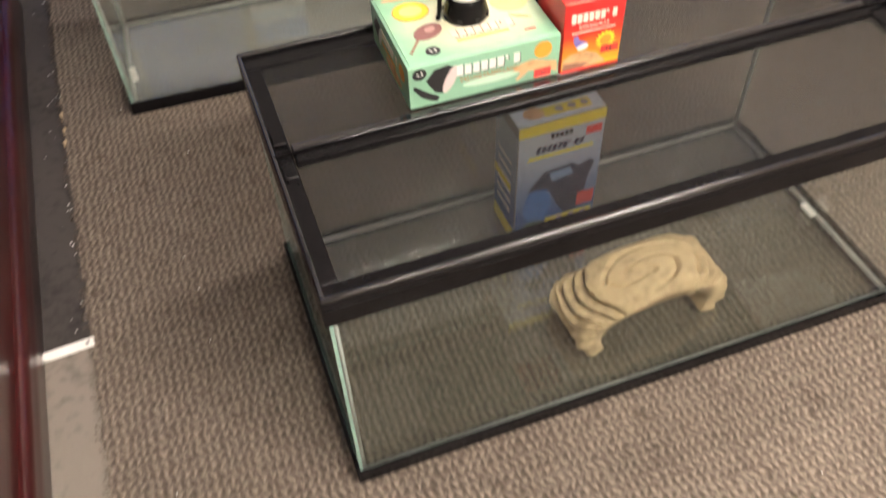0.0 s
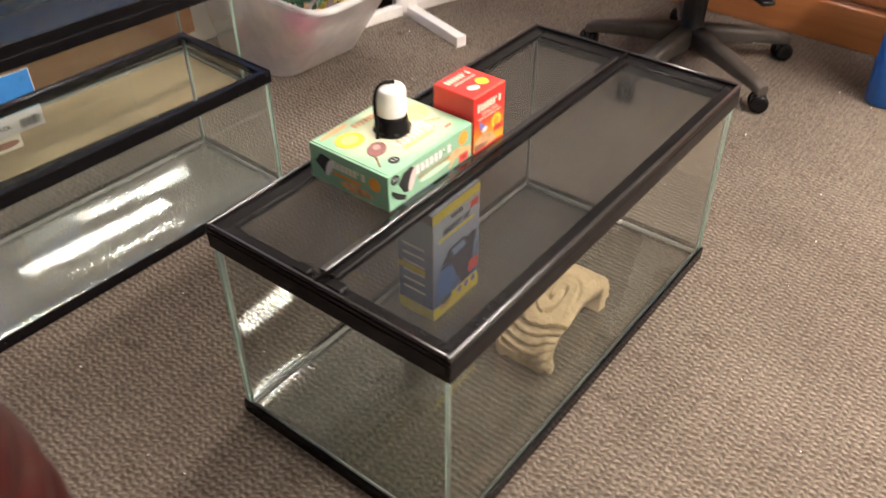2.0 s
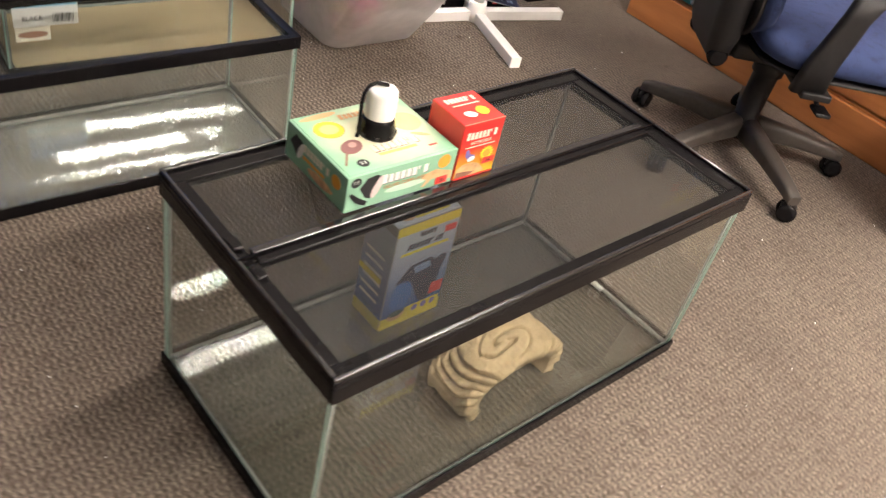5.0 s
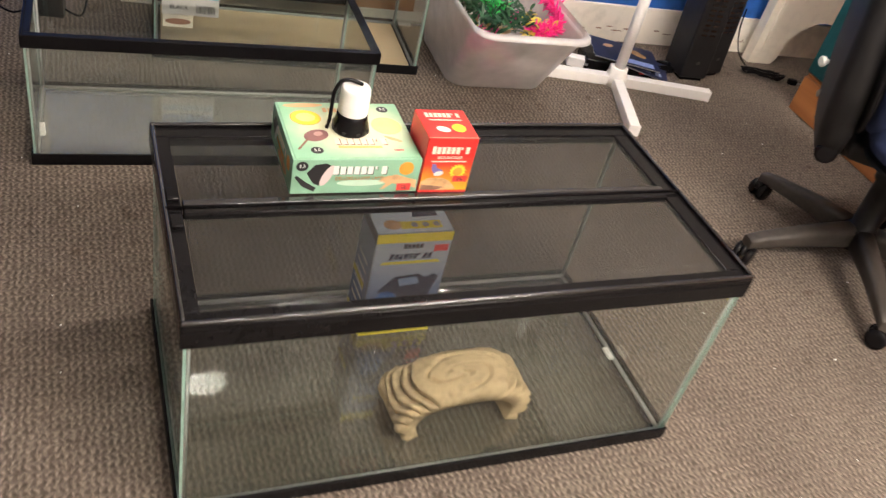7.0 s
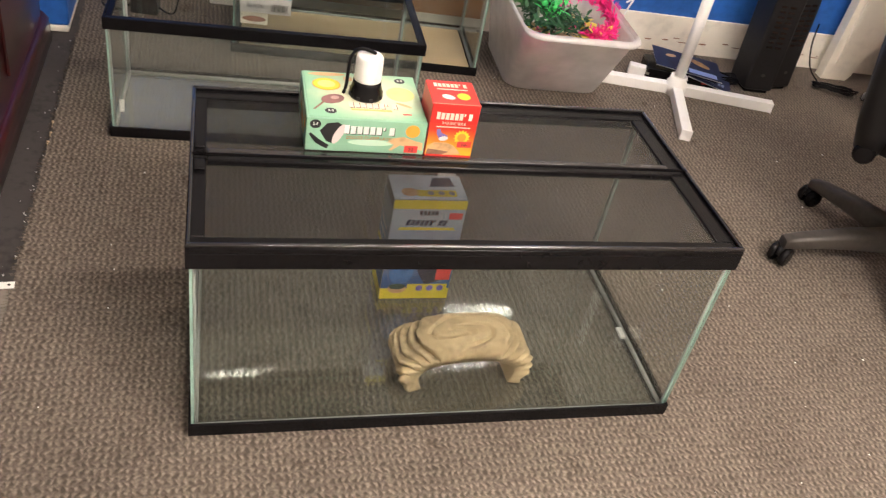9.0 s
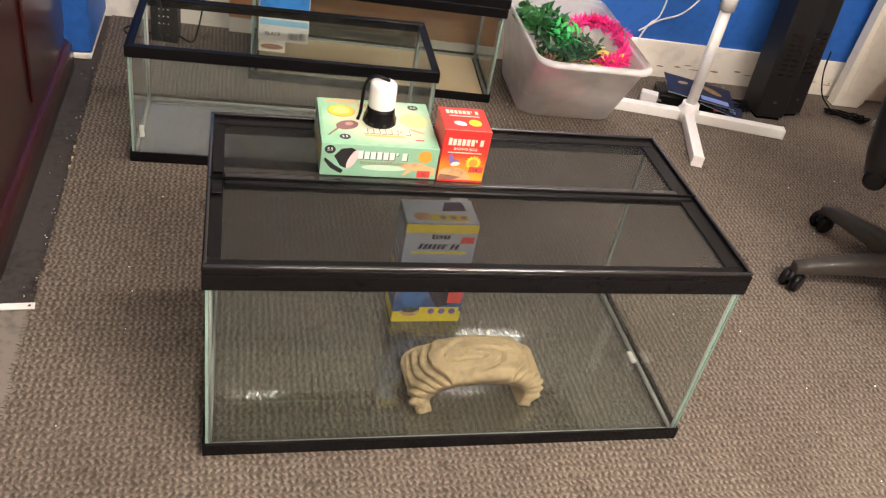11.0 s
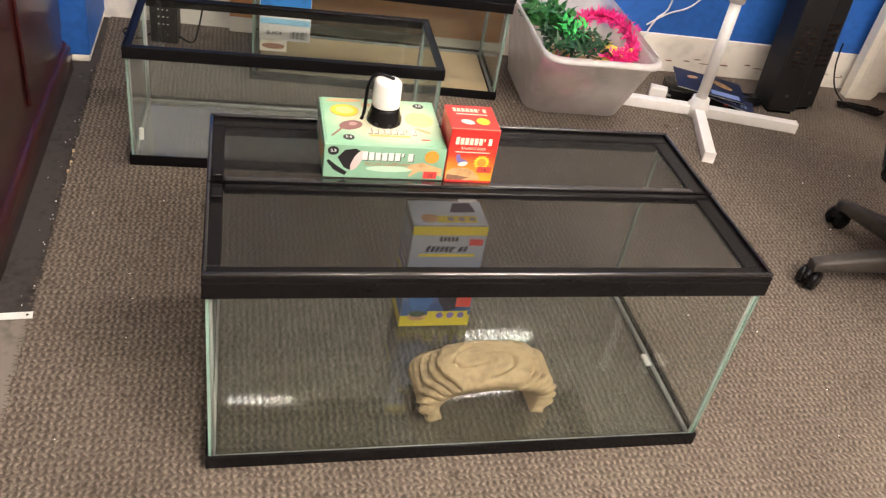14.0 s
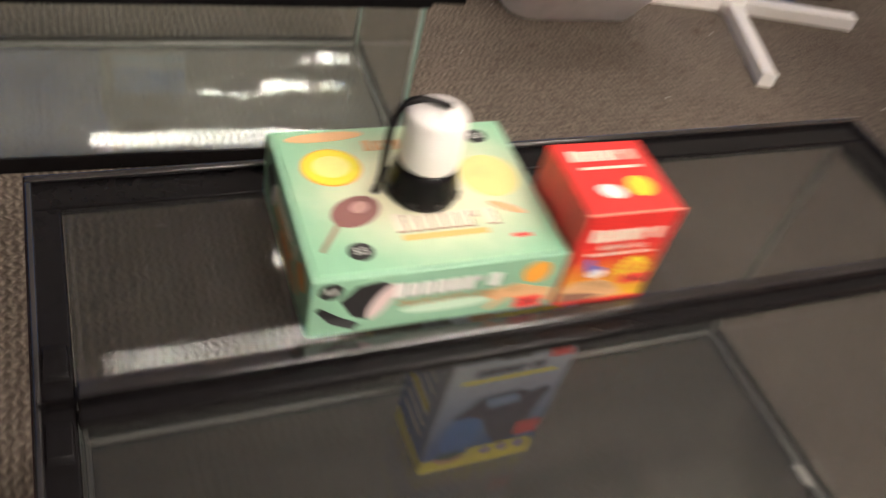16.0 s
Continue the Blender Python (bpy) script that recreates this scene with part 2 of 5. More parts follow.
CARPET = carpet_material()
CONCRETE = plain("bare_concrete", (0.034, 0.029, 0.027), 0.8, grain=55, vary=0.55, bump=0.6)
CONCRETE_PALE = plain("worn_adhesive_floor", (0.15, 0.13, 0.11), 0.8, grain=45, vary=0.5, bump=0.6)
BLACK = plain("black_plastic", (0.006, 0.0055, 0.006), 0.24, grain=90, vary=0.3, bump=0.05, spec=0.16)
BLACK_MATT = plain("matt_black_plastic", (0.011, 0.0105, 0.011), 0.5, grain=70, vary=0.3, bump=0.15, spec=0.3)
GLASS = glassy("pane_glass", (0.955, 0.975, 0.965), 0.07, 0.012, 0.005)
FLOOR_GLASS = glassy("dusty_floor_glass", (0.89, 0.915, 0.89), 0.095, 0.012, 0.016)
BACK_GLASS = glassy("back_pane_glass", (0.955, 0.975, 0.965), 0.075, 0.012, 0.005)
HAZY_GLASS = glassy("hazy_pane_glass", (0.955, 0.97, 0.955), 0.07, 0.012, 0.05)
# Film stands for dust and for reflected brightness put into the floor's colour.
MILKY_GLASS = glassy("stained_glare_floor_glass", (0.92, 0.945, 0.93), 0.11, 0.012, 0.20)
BLACK_GLOSS = plain("glossy_black_plastic", (0.010, 0.009, 0.010), 0.2, grain=90, vary=0.3, bump=0.02, coat=1.0)
GLASS_EDGE = plain("glass_edge", (0.36, 0.52, 0.46), 0.15, grain=30, vary=0.25, bump=0.05, coat=0.6)
SILICONE = milky("silicone_bead", (0.50, 0.52, 0.49), 0.30)
SCREEN = screen_material()
MAROON = wood("mahogany_stain", (0.022, 0.0035, 0.004), (0.055, 0.008, 0.008), 0.28, 0.6, "Y", 8)
PINE = wood("orange_pine", (0.34, 0.115, 0.035), (0.56, 0.225, 0.075), 0.32, 0.5, "Y", 6, True)
PINE_X = wood("orange_pine_board", (0.42, 0.17, 0.06), (0.62, 0.29, 0.12), 0.45, 0.1, "X", 6, True)
BLUE_WALL = plain("blue_wall_paint", (0.022, 0.120, 0.44), 0.5, grain=35, vary=0.16, bump=0.25)
WHITE_PAINT = plain("white_trim_paint", (0.82, 0.77, 0.68), 0.5, grain=22, vary=0.16, bump=0.2)
ROOM_WALL = plain("pale_wall_paint", (0.66, 0.64, 0.60), 0.7, grain=30, vary=0.08, bump=0.2)
CEILING_TILE = plain("ceiling_tile", (0.80, 0.79, 0.77), 0.9, grain=150, vary=0.15, bump=0.4)
UPPER_WALL = plain("unseen_upper_wall_grey", (0.38, 0.37, 0.35), 0.7, grain=30, vary=0.1, bump=0.2)
WHITE_PVC = plain("white_pvc", (0.88, 0.86, 0.83), 0.35, grain=30, vary=0.06, bump=0.05)
CREAM_PLASTIC = plain("cream_plastic", (0.84, 0.79, 0.68), 0.4, grain=30, vary=0.08, bump=0.08)
BIN_PLASTIC = milky("cloudy_bin_plastic", (0.97, 0.94, 0.91), 0.56)
KRAFT = wood("kraft_card", (0.66, 0.48, 0.28), (0.80, 0.61, 0.38), 0.7, 0, "X", 5)
RESIN = plain("sandstone_resin", (0.375, 0.280, 0.158), 0.8, grain=70, vary=0.36, bump=0.7)
# Set darker than the lid's mint to put the dimmer side light into colour.
GREEN_CARD = plain("mint_card", (0.27, 0.50, 0.34), 0.35, grain=25, vary=0.08, bump=0.03)
CREAM_INK = plain("cream_ink", (0.80, 0.76, 0.62), 0.4, grain=30, vary=0.06, bump=0)
WHITE_INK = plain("white_ink", (0.85, 0.84, 0.80), 0.4, grain=40, vary=0.04, bump=0)
BLACK_INK = plain("black_ink", (0.018, 0.017, 0.018), 0.35, grain=40, vary=0.2, bump=0)
YELLOW_INK = plain("yellow_ink", (0.80, 0.68, 0.05), 0.4, grain=40, vary=0.10, bump=0)
ORANGE_INK = plain("orange_ink", (0.80, 0.36, 0.05), 0.4, grain=40, vary=0.12, bump=0)
TAN_INK = plain("tan_ink", (0.60, 0.36, 0.18), 0.45, grain=60, vary=0.35, bump=0)
BROWN_INK = plain("brown_ink", (0.24, 0.12, 0.08), 0.45, grain=60, vary=0.4, bump=0)
RED_LABEL = plain("red_sticker", (0.80, 0.07, 0.06), 0.45, grain=40, vary=0.06, bump=0)
PURPLE_INK = plain("violet_ink", (0.20, 0.16, 0.45), 0.4, grain=40, vary=0.2, bump=0)
RED_CARD = plain("red_card", (0.72, 0.035, 0.03), 0.35, grain=25, vary=0.08, bump=0.03)
FIRE_CARD = fade("red_to_yellow_card", (0.85, 0.55, 0.04), (0.72, 0.05, 0.03), 0.015, 0.066)
YELLOW_CARD = plain("yellow_card", (0.78, 0.66, 0.04), 0.4, grain=25, vary=0.08, bump=0.03)
AQUA_CARD = fade("blue_to_grey_card", (0.030, 0.11, 0.32), (0.46, 0.53, 0.62), 0.07, 0.215)
NAVY_INK = plain("navy_ink", (0.012, 0.014, 0.04), 0.35, grain=60, vary=0.5, bump=0)
GREY_CARD = plain("grey_card", (0.30, 0.31, 0.30), 0.5, grain=25, vary=0.1, bump=0.03)
BLUE_JUG = plain("blue_polythene", (0.012, 0.115, 0.44), 0.38, grain=35, vary=0.10, bump=0.15)
BLUE_CLOTH = plain("blue_fabric", (0.018, 0.030, 0.085), 0.9, grain=420, vary=0.45, bump=0.5)
GREY_CHAIR = plain("dusty_black_nylon", (0.040, 0.034, 0.029), 0.5, grain=60, vary=0.35, bump=0.2)
DARK_STEEL = plain("dark_trim_metal", (0.10, 0.10, 0.10), 0.3, 0.8, grain=60, vary=0.2, bump=0.05)
CHROME = plain("worn_steel", (0.45, 0.44, 0.42), 0.3, 1.0, grain=60, vary=0.15, bump=0.05)
TEAL = plain("teal_paint", (0.012, 0.085, 0.095), 0.4, grain=30, vary=0.15, bump=0.1)
WATER = plain("green_water", (0.0006, 0.016, 0.0045), 0.25, grain=7, vary=0.75, bump=0.0)
AQ_GLASS = glassy("aquarium_glass", (0.72, 0.96, 0.80), 0.02, 0.03)
BUBBLE = plain("pale_green_bubble", (0.07, 0.17, 0.08), 0.3, grain=60, vary=0.2, bump=0)
PLANT_GREEN = plain("green_plastic_leaf", (0.028, 0.13, 0.028), 0.45, grain=50, vary=0.4, bump=0.1)
PLANT_DARK = plain("dark_plastic_leaf", (0.016, 0.060, 0.022), 0.5, grain=50, vary=0.5, bump=0.1)
PLANT_NEON = plain("neon_green_plastic", (0.05, 0.48, 0.11), 0.4, grain=50, vary=0.2, bump=0.1)
PLANT_PINK = plain("pink_plastic_leaf", (0.80, 0.035, 0.27), 0.45, grain=50, vary=0.25, bump=0.1)
PLANT_YELLOW = plain("yellow_plastic_leaf", (0.55, 0.45, 0.06), 0.45, grain=50, vary=0.3, bump=0.1)


def glow_material(name, color, strength):
    m, t, n, l, b = nodes_of(name)
    b.inputs["Base Color"].default_value = (0.8, 0.8, 0.8, 1)
    b.inputs["Emission Color"].default_value = (*color, 1)
    b.inputs["Emission Strength"].default_value = strength
    return m



# ---- shapes ----
def part(name, bm, material, parent=None, label=""):
    """Link a bmesh as one mesh object, under a thing or a part."""
    me = bpy.data.meshes.new(name)
    bm.normal_update()
    bm.to_mesh(me)
    bm.free()
    for x in (material if isinstance(material, (list, tuple)) else [material]):
        me.materials.append(x)
    ob = new(name, me)
    ob.parent = parent
    if label:
        ob["label"] = label
    return ob


def thing(name, label, category, m=None, group="", kind=""):
    ob = new(name)
    ob.empty_display_size = 0.05
    ob.matrix_basis = m or Matrix()
    return tagged(ob, label, category, group, kind)


def box(x0, y0, z0, x1, y1, z1, bevel=0.0, seg=2, bm=None, m=None):
    own = bmesh.new()
    v = bmesh.ops.create_cube(own, size=1)["verts"]
    bmesh.ops.scale(own, vec=(x1 - x0, y1 - y0, z1 - z0), verts=v)
    bmesh.ops.translate(own, vec=((x0 + x1) / 2, (y0 + y1) / 2, (z0 + z1) / 2), verts=v)
    if bevel:
        bmesh.ops.bevel(own, geom=own.edges[:], offset=bevel, segments=seg, affect="EDGES", profile=0.5)
    if seg > 1 and bevel:
        for f in own.faces:
            f.smooth = f.calc_area() < 0.2 * (x1 - x0) * (y1 - y0)
    if m:
        bmesh.ops.transform(own, matrix=m, verts=own.verts[:])
    return joined(bm, own)


def joined(bm, own):
    if bm is None:
        return own
    me = bpy.data.meshes.new("tmp")
    own.to_mesh(me)
    own.free()
    bm.from_mesh(me)
    bpy.data.meshes.remove(me)
    return bm


def lathe(profile, seg=32, m=None, bm=None, smooth=True):
    """Turn (radius, height) pairs round z."""
    own = bmesh.new()
    rings = []
    for r, z in profile:
        rings.append([own.verts.new((r * math.cos(2 * math.pi * i / seg), r * math.sin(2 * math.pi * i / seg), z)) for i in range(seg)])
    for a, b in zip(rings, rings[1:]):
        for i in range(seg):
            f = own.faces.new((a[i], a[(i + 1) % seg], b[(i + 1) % seg], b[i]))
            f.smooth = smooth
    own.faces.new(list(reversed(rings[0])))
    own.faces.new(rings[-1])
    if m:
        bmesh.ops.transform(own, matrix=m, verts=own.verts[:])
    return joined(bm, own)


def tube(points, radius, seg=8, bm=None, taper=1.0):
    """A round bar or cable along a smooth line through the points."""
    pts = [Vector(p) for p in points]
    if len(pts) > 2:
        fine = []
        for i in range(len(pts) - 1):
            a, b, c, d = pts[max(i - 1, 0)], pts[i], pts[i + 1], pts[min(i + 2, len(pts) - 1)]
            for k in range(6):
                s = k / 6
                fine.append(0.5 * ((2 * b) + (c - a) * s + (2 * a - 5 * b + 4 * c - d) * s * s + (3 * b - a - 3 * c + d) * s ** 3))
        pts = fine + [pts[-1]]
    own = bmesh.new()
    rings = []
    up = Vector((0.3, 0.2, 1)).normalized()
    for i, p in enumerate(pts):
        d = (pts[min(i + 1, len(pts) - 1)] - pts[max(i - 1, 0)]).normalized()
        u = d.cross(up)
        if u.length < 1e-3:
            u = d.cross(Vector((1, 0, 0)))
        u.normalize()
        w = u.cross(d)
        r = radius * (1 + (taper - 1) * i / max(1, len(pts) - 1))
        rings.append([own.verts.new(p + r * (u * math.cos(2 * math.pi * k / seg) + w * math.sin(2 * math.pi * k / seg))) for k in range(seg)])
    for a, b in zip(rings, rings[1:]):
        for k in range(seg):
            f = own.faces.new((a[k], a[(k + 1) % seg], b[(k + 1) % seg], b[k]))
            f.smooth = True
    own.faces.new(list(reversed(rings[0])))
    own.faces.new(rings[-1])
    bmesh.ops.recalc_face_normals(own, faces=own.faces[:])
    return joined(bm, own)


def round_rect(x0, y0, x1, y1, r, n=8):
    out = []
    for cx, cy, a in ((x1 - r, y1 - r, 0), (x0 + r, y1 - r, 90), (x0 + r, y0 + r, 180), (x1 - r, y0 + r, 270)):
        for k in range(n + 1):
            q = radians(a + 90 * k / n)
            out.append((cx + r * math.cos(q), cy + r * math.sin(q)))
    return out


def loft(rings, cap0=True, cap1=True, smooth=True):
    """Skin a stack of closed rings of equal length."""
    bm = bmesh.new()
    vs = [[bm.verts.new(p) for p in ring] for ring in rings]
    n = len(vs[0])
    for a, b in zip(vs, vs[1:]):
        for i in range(n):
            f = bm.faces.new((a[i], a[(i + 1) % n], b[(i + 1) % n], b[i]))
            f.smooth = smooth
    if cap0:
        bm.faces.new(list(reversed(vs[0])))
    if cap1:
        bm.faces.new(vs[-1])
    return bm


def flat(outline, depth, m):
    """A thin slab over an outline in its own x-y plane, set at m."""
    bm = loft([[(x, y, 0) for x, y in outline], [(x, y, depth) for x, y in outline]], smooth=False)
    bmesh.ops.transform(bm, matrix=m, verts=bm.verts[:])
    return bm


def oval(cx, cy, rx, ry, n=28, turn=0.0):
    c, s = math.cos(radians(turn)), math.sin(radians(turn))
    return [(cx + rx * math.cos(a) * c - ry * math.sin(a) * s, cy + rx * math.cos(a) * s + ry * math.sin(a) * c) for a in [2 * math.pi * i / n for i in range(n)]]


def rect(x0, y0, x1, y1):
    return [(x0, y0), (x1, y0), (x1, y1), (x0, y1)]


def words(name, text, size, material, parent, m, squeeze=1.0):
    """Lettering as a thin mesh."""
    cu = bpy.data.curves.new(name, "FONT")
    cu.body, cu.size, cu.extrude, cu.align_x = text, size, 0.0002, "CENTER"
    tmp = bpy.data.objects.new(name, cu)
    scene.collection.objects.link(tmp)
    me = bpy.data.meshes.new_from_object(tmp.evaluated_get(bpy.context.evaluated_depsgraph_get()))
    bpy.data.objects.remove(tmp)
    me.transform(m @ Matrix.Diagonal((squeeze, 1, 1, 1)))
    me.materials.clear()
    me.materials.append(material)
    ob = new(name, me)
    ob.parent = parent
    return ob


FRONT = pose(0, 0, 0, 90, 0, 0)          # x to the right, y up, facing -y


def on_front(y):
    return pose(0, y, 0) @ FRONT


def on_left(x):
    """Facing -x, with its x axis running towards -y."""
    return pose(x, 0, 0) @ pose(0, 0, 0, 90, 0, -90)


def letter_bars(name, x, y, w, h, count, material, parent, m, slant=0.0):
    """A row of plain upright blocks in place of a brand's lettering."""
    step = w / count
    for i in range(count):
        tick = i == 6 and count > 7
        y0, y1 = y + (0.6 * h if tick else 0.0), y + h * (1.1 if i == 0 else 1.0)
        b0, b1 = x + step * i, x + step * (i + (0.3 if tick else 0.76))
        q = [(b0, y0), (b1, y0), (b1 + slant, y1), (b0 + slant, y1)]
        part(name, flat(q, 0.0004, m), material, parent)


# ---- the room ----
WALL_TURN = -4.6
WALL = pose(0, 1.87, 0, 0, 0, WALL_TURN)      # the blue wall's own frame: x along it, y into it


def carpet_edge(y):
    """Where the torn carpet stops beside the bare strip."""
    return -0.350 - 0.012 * (y - 0.3) + 0.006 * noise.noise((y * 22, 0, 0)) + 0.004 * noise.noise((y * 70, 3, 0))


bm = bmesh.new()
ys = [-3.4 + i * (5.6 / 1100) for i in range(1101)]
left = [bm.verts.new((carpet_edge(y), y, 0)) for y in ys]
right = [bm.verts.new((4.2, y, 0)) for y in ys]
low = [bm.verts.new((carpet_edge(y), y, -0.007)) for y in ys]
for i in range(1100):
    bm.faces.new((left[i], right[i], right[i + 1], left[i + 1]))
    bm.faces.new((low[i], left[i], left[i + 1], low[i + 1]))
tagged(part("floor_carpet", bm, CARPET), "worn brown and grey looped carpet with a torn edge", "carpet", kind="structure")
tagged(part("floor", box(-2.6, -3.4, -0.12, 4.2, 2.2, -0.007), CONCRETE), "dark bare concrete floor where carpet is torn away", "floor", kind="structure")
bm = bmesh.new()
n = 60
for i in range(n):
    y0, y1 = -1.6 + 1.99 * i / n, -1.6 + 1.99 * (i + 1) / n
    a, b = -0.30 + 0.01 * noise.noise((y0 * 15, 5, 0)), -0.30 + 0.01 * noise.noise((y1 * 15, 5, 0))
    bm.faces.new([bm.verts.new(p) for p in ((-0.9, y0, -0.0035), (a, y0, -0.0035), (b, y1, -0.0035), (-0.9, y1, -0.0035))])
bmesh.ops.remove_doubles(bm, verts=bm.verts[:], dist=1e-5)
tagged(part("floor_patch", bm, CONCRETE_PALE), "paler worn floor patch with old adhesive", "floor", kind="structure")

# carpet fibres along the torn edge
random.seed(4)
bm = bmesh.new()
for i in range(420):
    y = random.uniform(-0.5, 1.5)
    x = carpet_edge(y)
    tube([(x + 0.004, y, -0.001), (x - random.uniform(0.002, 0.012), y + random.uniform(-0.008, 0.008), random.uniform(-0.005, 0.001))], 0.0006, 4, bm)
tagged(part("carpet_fringe", bm, CARPET), "frayed carpet fibres along the torn edge", "carpet fibres", kind="stuff")

bm = bmesh.new()
random.seed(9)
for i in range(125):
    if i < 42:
        y = random.uniform(0.1, 1.5)
        x = carpet_edge(y) - abs(random.gauss(0.0, 0.022)) - 0.003
        z = -0.006
    else:
        x, y = random.uniform(-0.3, 2.0), random.uniform(-1.1, 1.6)
        if -0.05 < x < 1.0 and -0.05 < y < 0.5:
            continue
        z = 0.0
    s = random.uniform(0.0008, 0.0022) * (0.7 if i < 42 else 0.9)
    box(-s, -s * 0.7, 0, s, s * 0.7, s, bm=bm, m=pose(x, y, z, 0, 0, random.uniform(0, 180)))
tagged(part("floor_crumbs", bm, WHITE_INK), "small pale crumbs and grit on the floor", "crumbs", kind="stuff")
bm = bmesh.new()
for y, ln in ((1.02, 0.03), (0.97, 0.022), (0.93, 0.018)):
    box(-0.003, -ln / 2, 0, 0.003, ln / 2, 0.003, 0.0008, 1, bm, pose(carpet_edge(y) - 0.003, y, -0.005, 0, 0, 8))
tagged(part("carpet_tack_strip", bm, KRAFT), "splintered wooden tack strip at the carpet edge", "tack strip", kind="structure")

wall = part("wall_north", box(-2.6, 0, 0, 4.6, 0.12, 0.95), BLUE_WALL)
wall.matrix_basis = WALL
tagged(wall, "bright blue painted wall", "wall", kind="structure")
# Unseen upper band, guessed pale to give grey reflections and bounce light.
upper = part("wall_north_upper", box(-2.6, 0, 0.9505, 4.6, 0.12, CEILING), UPPER_WALL)
upper.matrix_basis = WALL
tagged(upper, "plain pale grey stand-in for the unseen upper wall", "wall", kind="structure")
base = thing("baseboard", "scuffed white painted baseboard under blue wall", "baseboard", WALL, kind="structure")
part("board", box(-0.395, -0.014, -0.006, 4.6, -0.001, 0.140, 0.003), WHITE_PAINT, base)
random.seed(12)
bm = bmesh.new()
for x in [random.uniform(1.3, 2.4) for _ in range(26)]:
    w = random.uniform(0.004, 0.03)
    joined(bm, flat(oval(x, 0.055 + random.uniform(-0.012, 0.012), w, random.uniform(0.001, 0.003), 10), 0.0005, on_front(-0.0145)))
part("scuff_mark", bm, BROWN_INK, base, "dark brown scuffs")
col = thing("wall_corner", "blue painted wall end with chipped white foot", "wall", kind="structure")
part("pier", box(-1.2, 1.545, 0.016, -0.385, 2.05, CEILING, 0.006), BLUE_WALL, col)
part("foot", box(-1.2, 1.548, -0.006, -0.388, 2.05, 0.0155, 0.004), WHITE_PAINT, col, "chipped white foot")
for nm, b in (("wall_west", (-2.72, -3.4, -0.1, -2.6, 2.2, CEILING)), ("wall_east", (4.2, -3.4, -0.1, 4.32, 2.2, CEILING)), ("wall_south", (-2.72, -3.52, -0.1, 4.32, -3.4, CEILING))):
    tagged(part(nm, box(*b), ROOM_WALL), "pale plain painted wall", "wall", kind="structure")
tagged(part("ceiling", box(-2.72, -3.52, CEILING, 4.32, 2.3, CEILING + 0.1), CEILING_TILE), "white ceiling of mineral tiles", "ceiling", kind="structure")


def troffer(x, y, half, level):
    glow = glow_material("lit_diffuser", (1.0, 0.88, 0.79), DIFFUSER_GLOW * level)
    t = thing("ceiling_light", "lit fluorescent ceiling light with white housing", "ceiling light", pose(x, y, CEILING), "ceiling lights")
    part("housing", box(-half - 0.03, -0.11, -0.05, half + 0.03, 0.11, -0.002, 0.004), WHITE_PVC, t)
    part("diffuser", box(-half, -0.060, -0.066, half, 0.060, -0.0505, 0.004), glow, t, "glowing white diffuser")


for spot in TROFFERS:
    troffer(*spot)


# ---- tanks ----
def pane(name, x0, y0, z0, x1, y1, z1, parent, sheet):
    """A glass sheet whose narrow edges show green."""
    bm = box(x0, y0, z0, x1, y1, z1)
    areas = sorted(f.calc_area() for f in bm.faces)
    for f in bm.faces:
        f.material_index = 0 if f.calc_area() > areas[-1] * 0.99 or name == "bottom_pane" else 1
    ob = part(name, bm, [sheet, GLASS_EDGE], parent)
    return ob


def rim(name, w, d, z0, z1, wide, parent, proud=0.004, lip=None):
    """A moulded black frame round a tank: an outer band with an inward ledge."""
    bm = bmesh.new()
    t = 0.005
    for a in ((-proud, -proud, w + proud, -proud + t), (-proud, d + proud - t, w + proud, d + proud), (-proud, -proud + t, -proud + t, d + proud - t), (w + proud - t, -proud + t, w + proud, d + proud - t)):
        box(a[0], a[1], z0, a[2], a[3], z1, 0.0015, 2, bm)
    lz0, lz1 = lip
    q = t - proud + 0.0002
    for a in ((q, q, w - q, wide), (q, d - wide, w - q, d - q), (q, wide + 0.0002, wide, d - wide - 0.0002), (w - wide, wide + 0.0002, w - q, d - wide - 0.0002)):
        box(a[0], a[1], lz0, a[2], a[3], lz1, 0.001, 1, bm)
    return part(name, bm, BLACK, parent)


def bead(name, p, q, size, parent, inward):
    """A silicone fillet along an inner corner."""
    p, q = Vector(p), Vector(q)
    a, b = Vector(inward[0]) * size, Vector(inward[1]) * size
    mid = (a + b) * 0.36
    bm = loft([[p, p + a, p + mid, p + b], [q, q + a, q + mid, q + b]])
    bmesh.ops.recalc_face_normals(bm, faces=bm.faces[:])
    return part(name, bm, SILICONE, parent)


